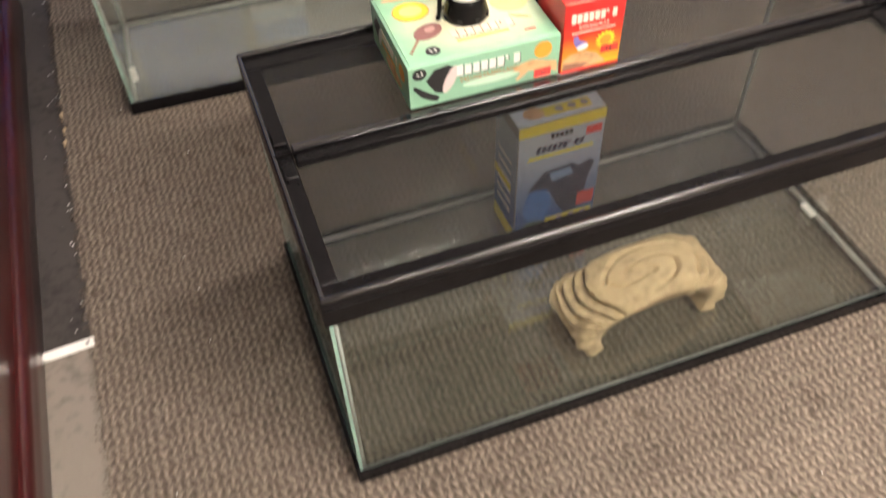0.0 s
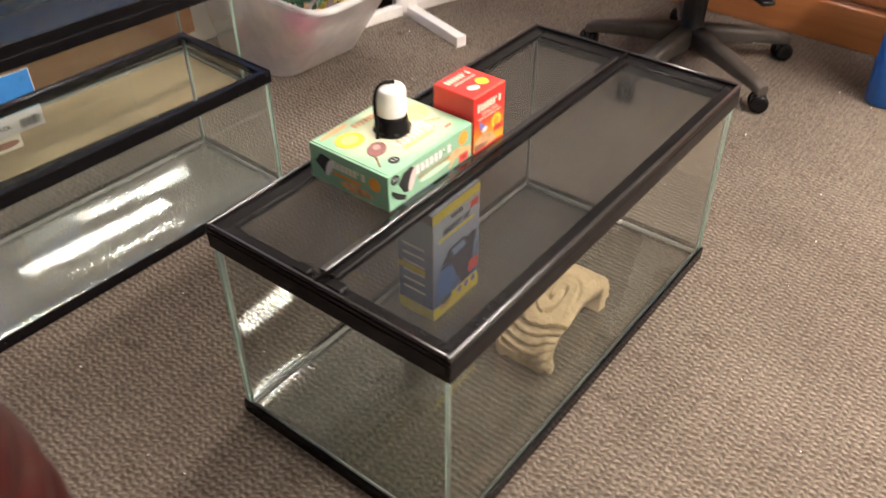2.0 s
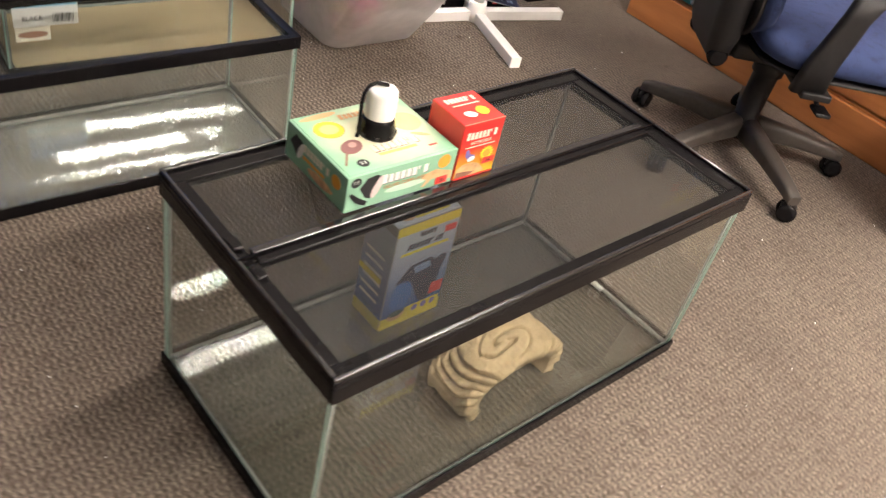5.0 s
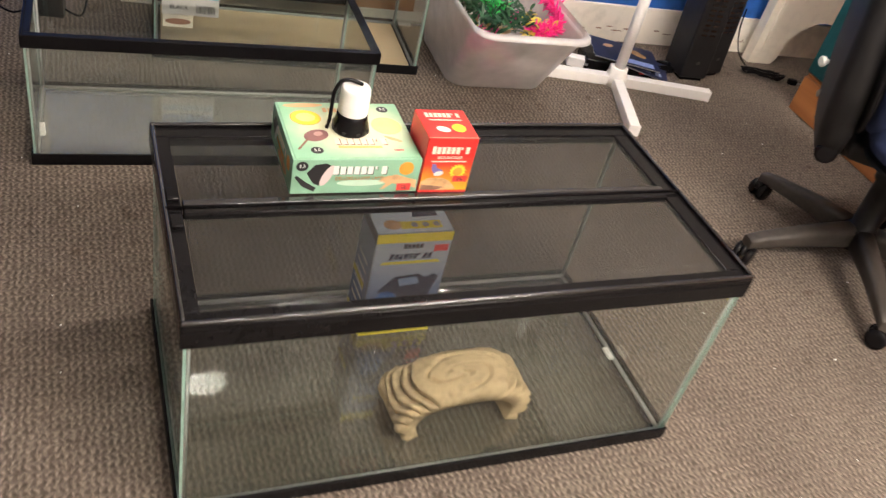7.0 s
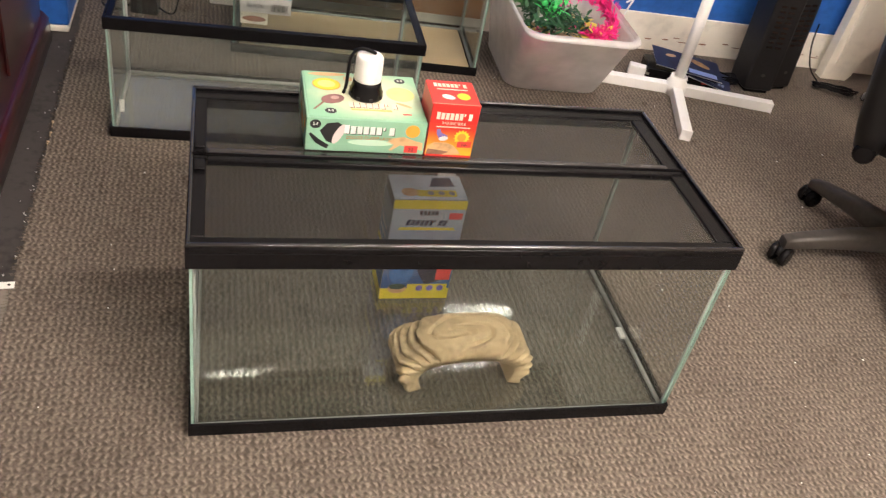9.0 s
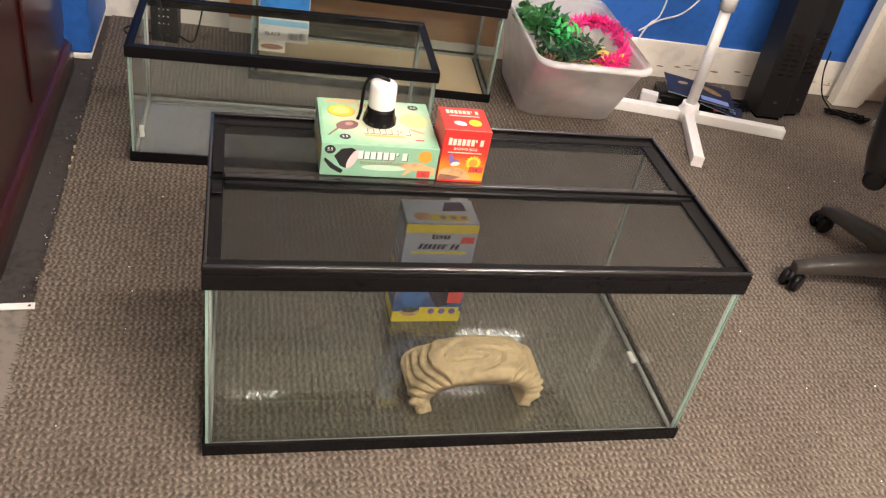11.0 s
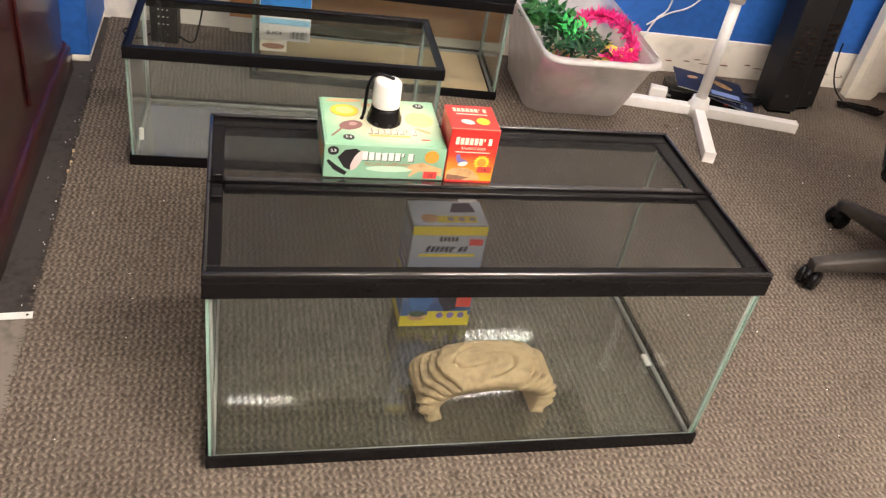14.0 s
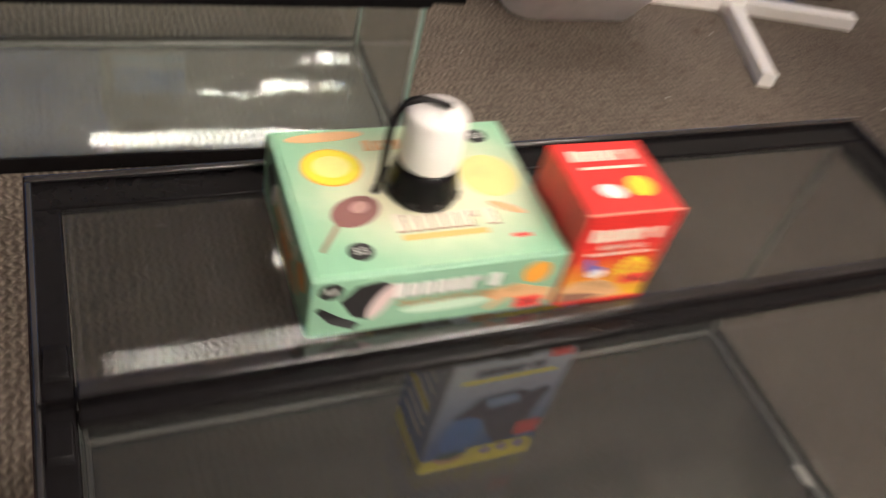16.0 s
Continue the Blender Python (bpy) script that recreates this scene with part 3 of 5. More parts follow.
def tank(label, w, d, h, m, lift=0.011, g=0.006, top=0.030, foot=0.029, floor_glass=FLOOR_GLASS, glass=GLASS):
    t = thing("glass_tank", label, "aquarium", m, "glass tanks")
    rim("bottom_frame", w, d, 0, foot, 0.013, t, lip=(0.004, lift - 0.001))
    rim("top_frame", w, d, h - top, h, 0.016, t, lip=(h - 0.006, h - 0.002))
    e = 0.0012
    pane("bottom_pane", g + e, g + e, lift, w - g - e, d - g - e, lift + g, t, floor_glass)
    pane("front_pane", e, e, lift, w - e, g, h - 0.007, t, glass)
    pane("back_pane", e, d - g, lift, w - e, d - e, h - 0.007, t, BACK_GLASS)
    pane("side_pane", e, g + e, lift, g, d - g - e, h - 0.007, t, glass)
    pane("side_pane", w - g, g + e, lift, w - e, d - g - e, h - 0.007, t, glass)
    z = lift + g + 0.0004
    i, s = g + 0.0006, 0.006
    X, Y, Z = (1, 0, 0), (0, 1, 0), (0, 0, 1)
    nX, nY = (-1, 0, 0), (0, -1, 0)
    bead("silicone_seam", (i, i, z), (w - i, i, z), s, t, (Y, Z))
    bead("silicone_seam", (i, d - i, z), (w - i, d - i, z), s, t, (nY, Z))
    bead("silicone_seam", (i, i, z), (i, d - i, z), s, t, (X, Z))
    bead("silicone_seam", (w - i, i, z), (w - i, d - i, z), s, t, (nX, Z))
    for cx, cy, ax, ay in ((i, i, X, Y), (w - i, i, nX, Y), (i, d - i, X, nY), (w - i, d - i, nX, nY)):
        bead("silicone_seam", (cx, cy, z + s), (cx, cy, h - 0.01), 0.005, t, (ax, ay))
    return t


W1, D1, H1 = 0.918, 0.466, 0.414
main = tank("wide low glass tank with black plastic frames on carpet", W1, D1, H1, Matrix())

# ---- screen lid on the main tank ----
lid = thing("screen_lid", "two-piece hinged black screen lid on the tank", "tank lid", pose(0, 0, H1 + 0.0004))
LW, LH = 0.024, 0.0165
bm = bmesh.new()
RW = 0.036
for a in ((-0.004, -0.004, W1 + 0.004, LW), (-0.004, D1 + 0.004 - RW, W1 + 0.004, D1 + 0.004), (-0.004, LW + 0.0002, LW, D1 - RW + 0.0038), (W1 - RW, LW + 0.0002, W1 + 0.004, D1 - RW + 0.0038)):
    box(a[0], a[1], 0, a[2], a[3], LH - 0.0066, 0.002, 2, bm)
part("lid_frame", bm, BLACK, lid)
bm = bmesh.new()
for y0, y1 in ((-0.0038, 0.0036), (D1 - 0.004, D1 + 0.0038)):
    box(-0.0038, y0, LH - 0.0064, W1 + 0.0038, y1, LH + 0.0005, 0.0030, 4, bm)
for x0, x1 in ((-0.0038, 0.0036), (W1 - 0.0036, W1 + 0.0038)):
    box(x0, 0.0038, LH - 0.0064, x1, D1 - 0.0042, LH + 0.0005, 0.0030, 4, bm)
part("raised_edge", bm, BLACK_GLOSS, lid)
HY = 0.238
bm = box(LW + 0.0004, HY - 0.017, 0.002, W1 - RW - 0.0004, HY - 0.002, LH - 0.001, 0.003, 2)
part("hinge_bar", bm, BLACK, lid)
bm = box(LW + 0.0004, HY + 0.002, 0.002, W1 - RW - 0.0004, HY + 0.016, LH + 0.0015, 0.003, 3)
part("hinge_bar", bm, BLACK_GLOSS, lid)
bm = tube([(0.0, HY, LH - 0.001), (W1, HY, LH - 0.001)], 0.0028, 10)
part("hinge_pin", bm, BLACK, lid)
for y0, y1 in ((LW + 0.0006, HY - 0.0176), (HY + 0.0166, D1 - RW + 0.0034)):
    bm = box(LW + 0.0006, y0, 0.0072, W1 - RW - 0.0006, y1, 0.0078)
    part("screen", bm, SCREEN, lid, "fine black mesh")
for y in (HY - 0.03, HY + 0.035):
    part("latch", box(0.004, y - 0.014, LH - 0.003, 0.022, y + 0.014, LH + 0.001, 0.002, 3), BLACK, lid)

TOP = H1 + LH + 0.0012

tank("smaller empty glass tank with black plastic frames", 0.762, 0.318, 0.322, pose(-0.214, 0.968, 0, 0, 0, -2.0), floor_glass=MILKY_GLASS, glass=HAZY_GLASS)
T3 = pose(0.085, 1.485, 0, 0, 0, -4.6)
tank("empty glass tank with cardboard under its floor", 0.772, 0.318, 0.322, T3, floor_glass=GLASS)
tank("empty glass tank stacked on another tank", 0.772, 0.318, 0.322, T3 @ pose(0.004, 0.004, 0.3225), floor_glass=GLASS)
card = part("cardboard_sheet", box(0.02, 0.02, 0.0176, 0.752, 0.298, 0.0206), KRAFT)
card.matrix_basis = T3
tagged(card, "tan cardboard sheet lying in a glass tank", "cardboard")

# paper label on the third tank
lab = thing("paper_label", "white and blue product label stuck on tank glass", "label", T3)
Q = on_front(-0.0012)
part("backing", flat(rect(0.022, 0.135, 0.172, 0.285), 0.0006, Q), WHITE_INK, lab)
part("picture", flat(rect(0.024, 0.215, 0.170, 0.283), 0.0004, on_front(-0.0020)), plain("label_blue", (0.03, 0.16, 0.42), 0.4, grain=30, vary=0.6, bump=0), lab, "blue printed picture")
part("band", flat(rect(0.024, 0.185, 0.170, 0.203), 0.0004, on_front(-0.0020)), plain("label_cyan", (0.25, 0.50, 0.66), 0.4, grain=60, vary=0.3, bump=0), lab)
words("word", "BLACK", 0.016, BLACK_INK, lab, on_front(-0.0022) @ pose(0.066, 0.152, 0))
bm = bmesh.new()
random.seed(3)
for i in range(16):
    x = 0.112 + i * 0.0032
    joined(bm, flat(rect(x, 0.143, x + random.choice((0.001, 0.0018)), 0.166), 0.0004, on_front(-0.0020)))
part("barcode", bm, BLACK_INK, lab)
part("sticker", flat(rect(0.024, 0.098, 0.104, 0.134), 0.0006, on_front(-0.0012)), CREAM_INK, lab, "small cream sticker")
part("sticker_print", flat(oval(0.064, 0.115, 0.034, 0.009), 0.0004, on_front(-0.0020)), BROWN_INK, lab)

# white clips on the silicone
def clip(m):
    c = thing("tape_scrap", "scrap of white tape stuck on tank glass", "tape", m, "tape scraps")
    part("tape", box(-0.006, -0.016, 0, 0.006, 0.016, 0.006, 0.0015), WHITE_INK, c)


clip(pose(0.897, 0.203, 0.0242))
clip(pose(-0.193, 1.03, 0.055, 80, 0, 0))

# ---- pine board behind the third tank ----
board = thing("pine_board", "knotty orange pine board leaning on the wall", "board", WALL @ pose(0.02, -0.040, 0.0, -3))
part("plank", box(0, 0, 0.052, 0.93, 0.018, 0.34, 0.002), PINE_X, board)
part("edge_strip", box(0, 0, 0, 0.93, 0.018, 0.0515, 0.002), WHITE_PAINT, board, "white painted lower strip")

# ---- clamp lamp box ----
gx0, gx1, gy0, gy1, gh = 0.184, 0.394, 0.262, 0.430, 0.064
gb = thing("clamp_lamp_box", "mint green printed carton with cut-out for lamp socket", "carton", pose(0, 0, TOP, 0, 0, -0.6))
bm = box(gx0, gy0, 0, gx1, gy1, gh, 0.0012, 2)
part("carton", bm, GREEN_CARD, gb)
# Printed glow, drawn wider so the overexposed top is partly in the colour.
part("lid_flap", box(gx0 + 0.004, gy0 + 0.004, gh + 0.0002, gx1 - 0.002, gy1 - 0.002, gh + 0.0016, 0.0006, 1), glow_card("mint_glow_card", (0.30, 0.58, 0.38), (0.86, 0.84, 0.60), gx0 + 0.118, gy0 + 0.088, 0.150, 0.115), gb, "mint lid with pale yellow glow")
ft2 = pose(0, 0, gh + 0.0018)
part("spot_ring", flat(oval(gx0 + 0.042, gy0 + 0.118, 0.0255, 0.0225), 0.0003, ft2), ORANGE_INK, gb)
part("yellow_spot", flat(oval(gx0 + 0.042, gy0 + 0.118, 0.024, 0.021), 0.0003, pose(0, 0, gh + 0.0022)), YELLOW_INK, gb, "yellow spot")
part("yellow_spot", flat(oval(gx0 + 0.042, gy0 + 0.118, 0.016, 0.013), 0.0003, pose(0, 0, gh + 0.0026)), plain("soft_yellow_ink", (0.80, 0.74, 0.26), 0.4, grain=40, vary=0.1, bump=0), gb)
part("yellow_spot", flat(oval(gx1 - 0.036, gy0 + 0.095, 0.026, 0.026), 0.0003, ft2), plain("faded_yellow_ink", (0.76, 0.70, 0.28), 0.4, grain=30, vary=0.1, bump=0), gb)
part("lizard_print", flat(oval(gx0 + 0.045, gy0 + 0.156, 0.034, 0.006, turn=3), 0.0003, ft2), TAN_INK, gb)
part("plug_print", flat(oval(gx0 + 0.049, gy0 + 0.066, 0.022, 0.015, turn=28), 0.0003, ft2), plain("plum_ink", (0.24, 0.11, 0.10), 0.4, grain=60, vary=0.3, bump=0), gb, "brown switch print")
part("switch_print", flat(oval(gx0 + 0.053, gy0 + 0.070, 0.008, 0.006, turn=28), 0.0003, pose(0, 0, gh + 0.0022)), plain("pale_plum_ink", (0.46, 0.28, 0.25), 0.4, grain=60, vary=0.3, bump=0), gb)
part("cord_print", flat([(gx0 + 0.012, gy0 + 0.028), (gx0 + 0.015, gy0 + 0.026), (gx0 + 0.036, gy0 + 0.056), (gx0 + 0.033, gy0 + 0.058)], 0.0003, ft2), BROWN_INK, gb)
letter_bars("name_shadow", gx0 + 0.0765, gy0 + 0.0385, 0.088, 0.017, 8, BROWN_INK, gb, pose(0, 0, gh + 0.0018))
letter_bars("name_bar", gx0 + 0.075, gy0 + 0.040, 0.088, 0.017, 8, CREAM_INK, gb, pose(0, 0, gh + 0.0022))
part("under_bar", flat(rect(gx0 + 0.078, gy0 + 0.030, gx0 + 0.150, gy0 + 0.036), 0.0003, ft2), plain("gold_ink", (0.66, 0.50, 0.16), 0.4, grain=40, vary=0.1, bump=0), gb)
letter_bars("name_bar", gx0 + 0.075, gy0 + 0.135, 0.070, 0.012, 8, TAN_INK, gb, pose(0, 0, gh + 0.0022))
for x, y in ((gx0 + 0.042, gy0 + 0.024), (gx1 - 0.030, gy1 - 0.022)):
    part("size_badge", flat(oval(x, y, 0.010, 0.009), 0.0003, ft2), BLACK_INK, gb)
    words("size", "5.5", 0.009, WHITE_INK, gb, pose(x, y - 0.003, gh + 0.0026))
part("red_print", flat(rect(gx1 - 0.042, gy0 + 0.022, gx1 - 0.026, gy0 + 0.026), 0.0003, ft2), RED_LABEL, gb)
lizard = flat(oval(gx1 - 0.035, gy0 + 0.056, 0.016, 0.004, turn=-30), 0.0003, ft2)
part("lizard_print", lizard, TAN_INK, gb)


def lamp_art(parent, m, x0, y0):
    """The printed lamp, badge, title, sun and lizard on a carton's side."""
    deep = m @ pose(0, 0, 0.0005)
    part("shade_print", flat([(x0 + 0.022, y0 + 0.038), (x0 + 0.034, y0 + 0.053), (x0 + 0.052, y0 + 0.056), (x0 + 0.062, y0 + 0.050), (x0 + 0.044, y0 + 0.014), (x0 + 0.034, y0 + 0.018)], 0.0003, m), BLACK_INK, parent, "printed black lamp shade")
    part("glare_print", flat(oval(x0 + 0.055, y0 + 0.033, 0.007, 0.021, turn=-24), 0.0003, deep), plain("pale_pink_ink", (0.72, 0.58, 0.56), 0.4, grain=40, vary=0.08, bump=0), parent, "pale lamp mouth print")
    part("clamp_print", flat([(x0 + 0.004, y0 + 0.030), (x0 + 0.007, y0 + 0.034), (x0 + 0.024, y0 + 0.020), (x0 + 0.040, y0 + 0.010), (x0 + 0.036, y0 + 0.003), (x0 + 0.026, y0 + 0.008), (x0 + 0.016, y0 + 0.014)], 0.0003, deep), BLACK_INK, parent)
    part("size_badge", flat(oval(x0 + 0.014, y0 + 0.051, 0.0095, 0.0085), 0.0003, deep), BLACK_INK, parent)
    words("size", "5.5", 0.008, WHITE_INK, parent, m @ pose(x0 + 0.014, y0 + 0.049, 0.0009))
    letter_bars("name_shadow", x0 + 0.0655, y0 + 0.0335, 0.090, 0.0150, 8, BLACK_INK, parent, m)
    letter_bars("name_bar", x0 + 0.064, y0 + 0.035, 0.090, 0.0150, 8, WHITE_INK, parent, deep)
    words("title", "DELUXE CLAMP LAMP", 0.0088, plain("rust_ink", (0.50, 0.20, 0.07), 0.4, grain=40, vary=0.1, bump=0), parent, m @ pose(x0 + 0.108, y0 + 0.0245, 0.0008), 0.92)
    part("white_glow_print", flat(oval(x0 + 0.112, y0 + 0.018, 0.040, 0.006), 0.0003, m), plain("pale_green_ink", (0.56, 0.74, 0.58), 0.4, grain=30, vary=0.08, bump=0), parent)
    part("sun_print", flat(oval(x0 + 0.184, y0 + 0.045, 0.0125, 0.0125), 0.0003, deep), ORANGE_INK, parent, "orange printed sun")
    body = [(x0 + 0.140, y0 + 0.020), (x0 + 0.150, y0 + 0.029), (x0 + 0.170, y0 + 0.033), (x0 + 0.190, y0 + 0.026), (x0 + 0.205, y0 + 0.022), (x0 + 0.206, y0 + 0.006), (x0 + 0.185, y0 + 0.012), (x0 + 0.165, y0 + 0.016), (x0 + 0.150, y0 + 0.004), (x0 + 0.146, y0 + 0.005), (x0 + 0.154, y0 + 0.016)]
    part("lizard_print", flat(body, 0.0003, m), TAN_INK, parent, "tan printed lizard")


lamp_art(gb, on_front(gy0 - 0.0002), gx0 + 0.001, 0.002)
tag = on_front(gy0 - 0.0012)
part("price_sticker", flat(rect(gx1 - 0.036, 0.004, gx1 - 0.012, 0.018), 0.0004, tag), RED_LABEL, gb, "red price sticker")
words("price", "20", 0.010, BLACK_INK, gb, on_front(gy0 - 0.0017) @ pose(gx1 - 0.024, 0.007, 0))
side = on_left(gx0 - 0.0002) @ pose(-gy1, 0, 0)
part("side_shade_print", flat([(0.012, 0.036), (0.026, 0.054), (0.046, 0.050), (0.036, 0.016)], 0.0003, side), BLACK_INK, gb)
part("side_glare_print", flat(oval(0.043, 0.033, 0.006, 0.018, turn=-24), 0.0003, side @ pose(0, 0, 0.0005)), WHITE_INK, gb)
letter_bars("name_bar", 0.050, 0.036, 0.072, 0.013, 8, CREAM_INK, gb, side)
part("side_band_print", flat(rect(0.050, 0.024, 0.110, 0.030), 0.0003, side), ORANGE_INK, gb)
part("side_lizard_print", flat(oval(0.100, 0.014, 0.035, 0.008), 0.0003, side), TAN_INK, gb)
part("side_sun_print", flat(oval(0.140, 0.040, 0.012, 0.012), 0.0003, side), ORANGE_INK, gb)

# ---- clamp lamp socket poking out of the box ----
lp = thing("lamp_socket", "white lamp socket with black base and black cord", "lamp", pose(0.297, 0.345, TOP + gh + 0.0022))
part("base", lathe([(0.030, 0), (0.031, 0.004), (0.029, 0.012), (0.0255, 0.024), (0.0245, 0.032)], 36), BLACK, lp)
part("socket", lathe([(0.0240, 0.0322), (0.0243, 0.034), (0.0240, 0.070), (0.0232, 0.0755), (0.0215, 0.0778), (0.019, 0.0786), (0.006, 0.0788)], 36), WHITE_PVC, lp, "white plastic socket")
part("cord", tube([(0.010, 0.002, 0.0805), (0.0, 0.003, 0.084), (-0.012, 0.005, 0.0865), (-0.025, 0.006, 0.082), (-0.033, 0.005, 0.066), (-0.0355, 0.002, 0.042), (-0.037, -0.001, 0.018), (-0.041, -0.004, 0.0035)], 0.0032, 8), BLACK, lp)
bm = bmesh.new()
for i in range(8):
    a = radians(45 * i + 10)
    box(-0.003, -0.001, 0, 0.003, 0.001, 0.006, bm=bm, m=pose(0.0305 * math.cos(a), 0.0305 * math.sin(a), 0.002, 0, 0, 90 + 45 * i + 10))
part("vent_slot", bm, BLACK_MATT, lp)

# ---- basking bulb box ----
rb = thing("bulb_box", "red and orange printed light bulb carton", "carton", pose(0.3985, 0.256, TOP, 0, 0, -1.5))
rw, rd, rh = 0.086, 0.086, 0.106
part("carton", box(0, 0, 0, rw, rd, rh, 0.001, 1), RED_CARD, rb)
part("front_print", flat(rect(0.001, 0.002, rw - 0.001, 0.068), 0.0003, on_front(-0.0001)), FIRE_CARD, rb, "yellow to red printed front")
part("foot_band", flat(rect(0.001, 0.0005, rw - 0.001, 0.0045), 0.0003, on_front(-0.0008)), RED_CARD, rb)
letter_bars("name_bar", 0.010, 0.076, 0.066, 0.013, 8, CREAM_INK, rb, on_front(-0.0002))
words("title", "BASKING BULB", 0.0078, CREAM_INK, rb, on_front(-0.0006) @ pose(0.043, 0.0665, 0), 0.82)
part("small_bar", flat(rect(0.012, 0.0605, 0.074, 0.0625), 0.0003, on_front(-0.0008)), CREAM_INK, rb)
part("bulb_print", flat([(0.015, 0.056), (0.021, 0.057), (0.024, 0.049), (0.036, 0.044), (0.034, 0.036), (0.022, 0.036), (0.016, 0.046)], 0.0003, on_front(-0.0008)), PURPLE_INK, rb, "violet printed bulb")
part("bulb_face_print", flat(oval(0.029, 0.038, 0.0085, 0.0045, turn=12), 0.0003, on_front(-0.0012)), WHITE_INK, rb)
star = [((0.015 if i % 2 else 0.0115) * math.cos(math.pi * i / 14) + 0.062, (0.015 if i % 2 else 0.0115) * math.sin(math.pi * i / 14) + 0.042) for i in range(28)]
part("sun_print", flat(star, 0.0003, on_front(-0.0008)), YELLOW_INK, rb, "yellow printed sunburst")
part("sun_centre_print", flat(oval(0.062, 0.042, 0.008, 0.008), 0.0003, on_front(-0.0012)), ORANGE_INK, rb)
part("lizard_print", flat([(0.002, 0.006), (0.002, 0.022), (0.014, 0.029), (0.036, 0.030), (0.050, 0.024), (0.060, 0.014), (0.066, 0.007), (0.040, 0.004)], 0.0003, on_front(-0.0008)), TAN_INK, rb, "tan printed lizard")
part("lizard_shadow_print", flat([(0.002, 0.005), (0.004, 0.016), (0.024, 0.014), (0.044, 0.011), (0.030, 0.005)], 0.0003, on_front(-0.0012)), BROWN_INK, rb)
part("price_sticker", flat(rect(0.056, 0.022, 0.082, 0.034), 0.0004, on_front(-0.0016)), RED_LABEL, rb, "red price sticker")
words("price", "14-", 0.010, BLACK_INK, rb, on_front(-0.0022) @ pose(0.069, 0.024, 0))
tt = pose(0, 0, rh + 0.0001)
letter_bars("name_bar", 0.012, 0.062, 0.062, 0.012, 8, CREAM_INK, rb, tt)
part("small_bar", flat(rect(0.016, 0.052, 0.072, 0.055), 0.0003, tt), CREAM_INK, rb)
part("bulb_print", flat(oval(0.032, 0.026, 0.012, 0.008, turn=-20), 0.0003, tt), WHITE_INK, rb)
part("sun_print", flat(oval(0.060, 0.030, 0.012, 0.012), 0.0003, tt), YELLOW_INK, rb)
part("top_panel", flat(rect(0.0, 0.0, rw, 0.002), 0.0004, tt), plain("pale_red_edge", (0.75, 0.20, 0.14), 0.4, grain=80, vary=0.3, bump=0), rb)

# ---- filter carton in the tank ----
FZ = 0.0176
fb = thing("filter_box", "grey-blue and yellow filter carton standing in the tank", "carton", pose(0.378, 0.330, FZ, 0, 0, 0.5))
fw, fd, fh = 0.152, 0.088, 0.262
part("carton", box(0, 0, 0, fw, fd, fh, 0.0012, 1), GREY_CARD, fb)
ff = on_front(-0.0002)
part("front_print", flat(rect(0.001, 0.030, fw - 0.001, fh - 0.022), 0.0003, ff), AQUA_CARD, fb, "grey to blue printed front")
part("yellow_band", flat(rect(0.0005, 0.0005, fw - 0.0005, 0.0295), 0.0003, ff), YELLOW_CARD, fb, "yellow printed foot")
part("yellow_band", flat(rect(0.0005, fh - 0.0215, fw - 0.0005, fh - 0.0005), 0.0003, ff), YELLOW_CARD, fb, "yellow printed head")
fg, fg2 = on_front(-0.0009), on_front(-0.0014)
letter_bars("name_bar", 0.056, fh - 0.036, 0.040, 0.010, 5, BLACK_INK, fb, fg)
letter_bars("title_bar", 0.030, fh - 0.062, 0.086, 0.013, 9, NAVY_INK, fb, fg, 0.004)
part("yellow_stripe", flat([(0.016, fh - 0.074), (0.136, fh - 0.074), (0.132, fh - 0.067), (0.020, fh - 0.067)], 0.0003, fg), YELLOW_INK, fb)
part("filter_print", flat([(0.020, 0.118), (0.050, 0.156), (0.100, 0.160), (0.112, 0.150), (0.132, 0.158), (0.142, 0.150), (0.132, 0.118), (0.126, 0.052), (0.096, 0.040), (0.078, 0.070), (0.060, 0.112)], 0.0003, fg), NAVY_INK, fb, "dark printed filter picture")
part("filter_highlight_print", flat([(0.058, 0.150), (0.096, 0.153), (0.104, 0.136), (0.066, 0.130)], 0.0003, fg2), plain("steel_blue_ink", (0.16, 0.24, 0.38), 0.4, grain=60, vary=0.4, bump=0), fb)
part("splash_print", flat(oval(0.040, 0.080, 0.026, 0.040), 0.0003, fg), plain("bright_blue_ink", (0.03, 0.13, 0.38), 0.4, grain=40, vary=0.4, bump=0), fb)
part("price_sticker", flat(rect(fw - 0.034, fh - 0.046, fw - 0.006, fh - 0.030), 0.0003, fg2), RED_LABEL, fb, "red price sticker")
part("red_badge", flat(rect(fw - 0.036, 0.054, fw - 0.004, 0.084), 0.0003, fg2), RED_LABEL, fb)
part("fish_print", flat(oval(0.036, 0.030, 0.020, 0.013), 0.0003, fg2), TAN_INK, fb)
part("fish_print_top", flat(oval(0.036, 0.036, 0.018, 0.008), 0.0003, on_front(-0.0019)), plain("pond_ink", (0.03, 0.07, 0.05), 0.4, grain=60, vary=0.5, bump=0), fb)
part("strip_print", flat(rect(0.058, 0.018, 0.146, 0.042), 0.0003, fg), YELLOW_INK, fb)
bm = bmesh.new()
for i in range(3):
    joined(bm, flat(oval(0.085 + i * 0.023, 0.031, 0.0075, 0.008), 0.0003, fg2))
part("icon_print", bm, PURPLE_INK, fb)
sl = on_left(-0.0002) @ pose(-fd, 0, 0)
part("side_print", flat(rect(0.002, 0.030, fd - 0.002, fh - 0.022), 0.0003, sl), AQUA_CARD, fb)
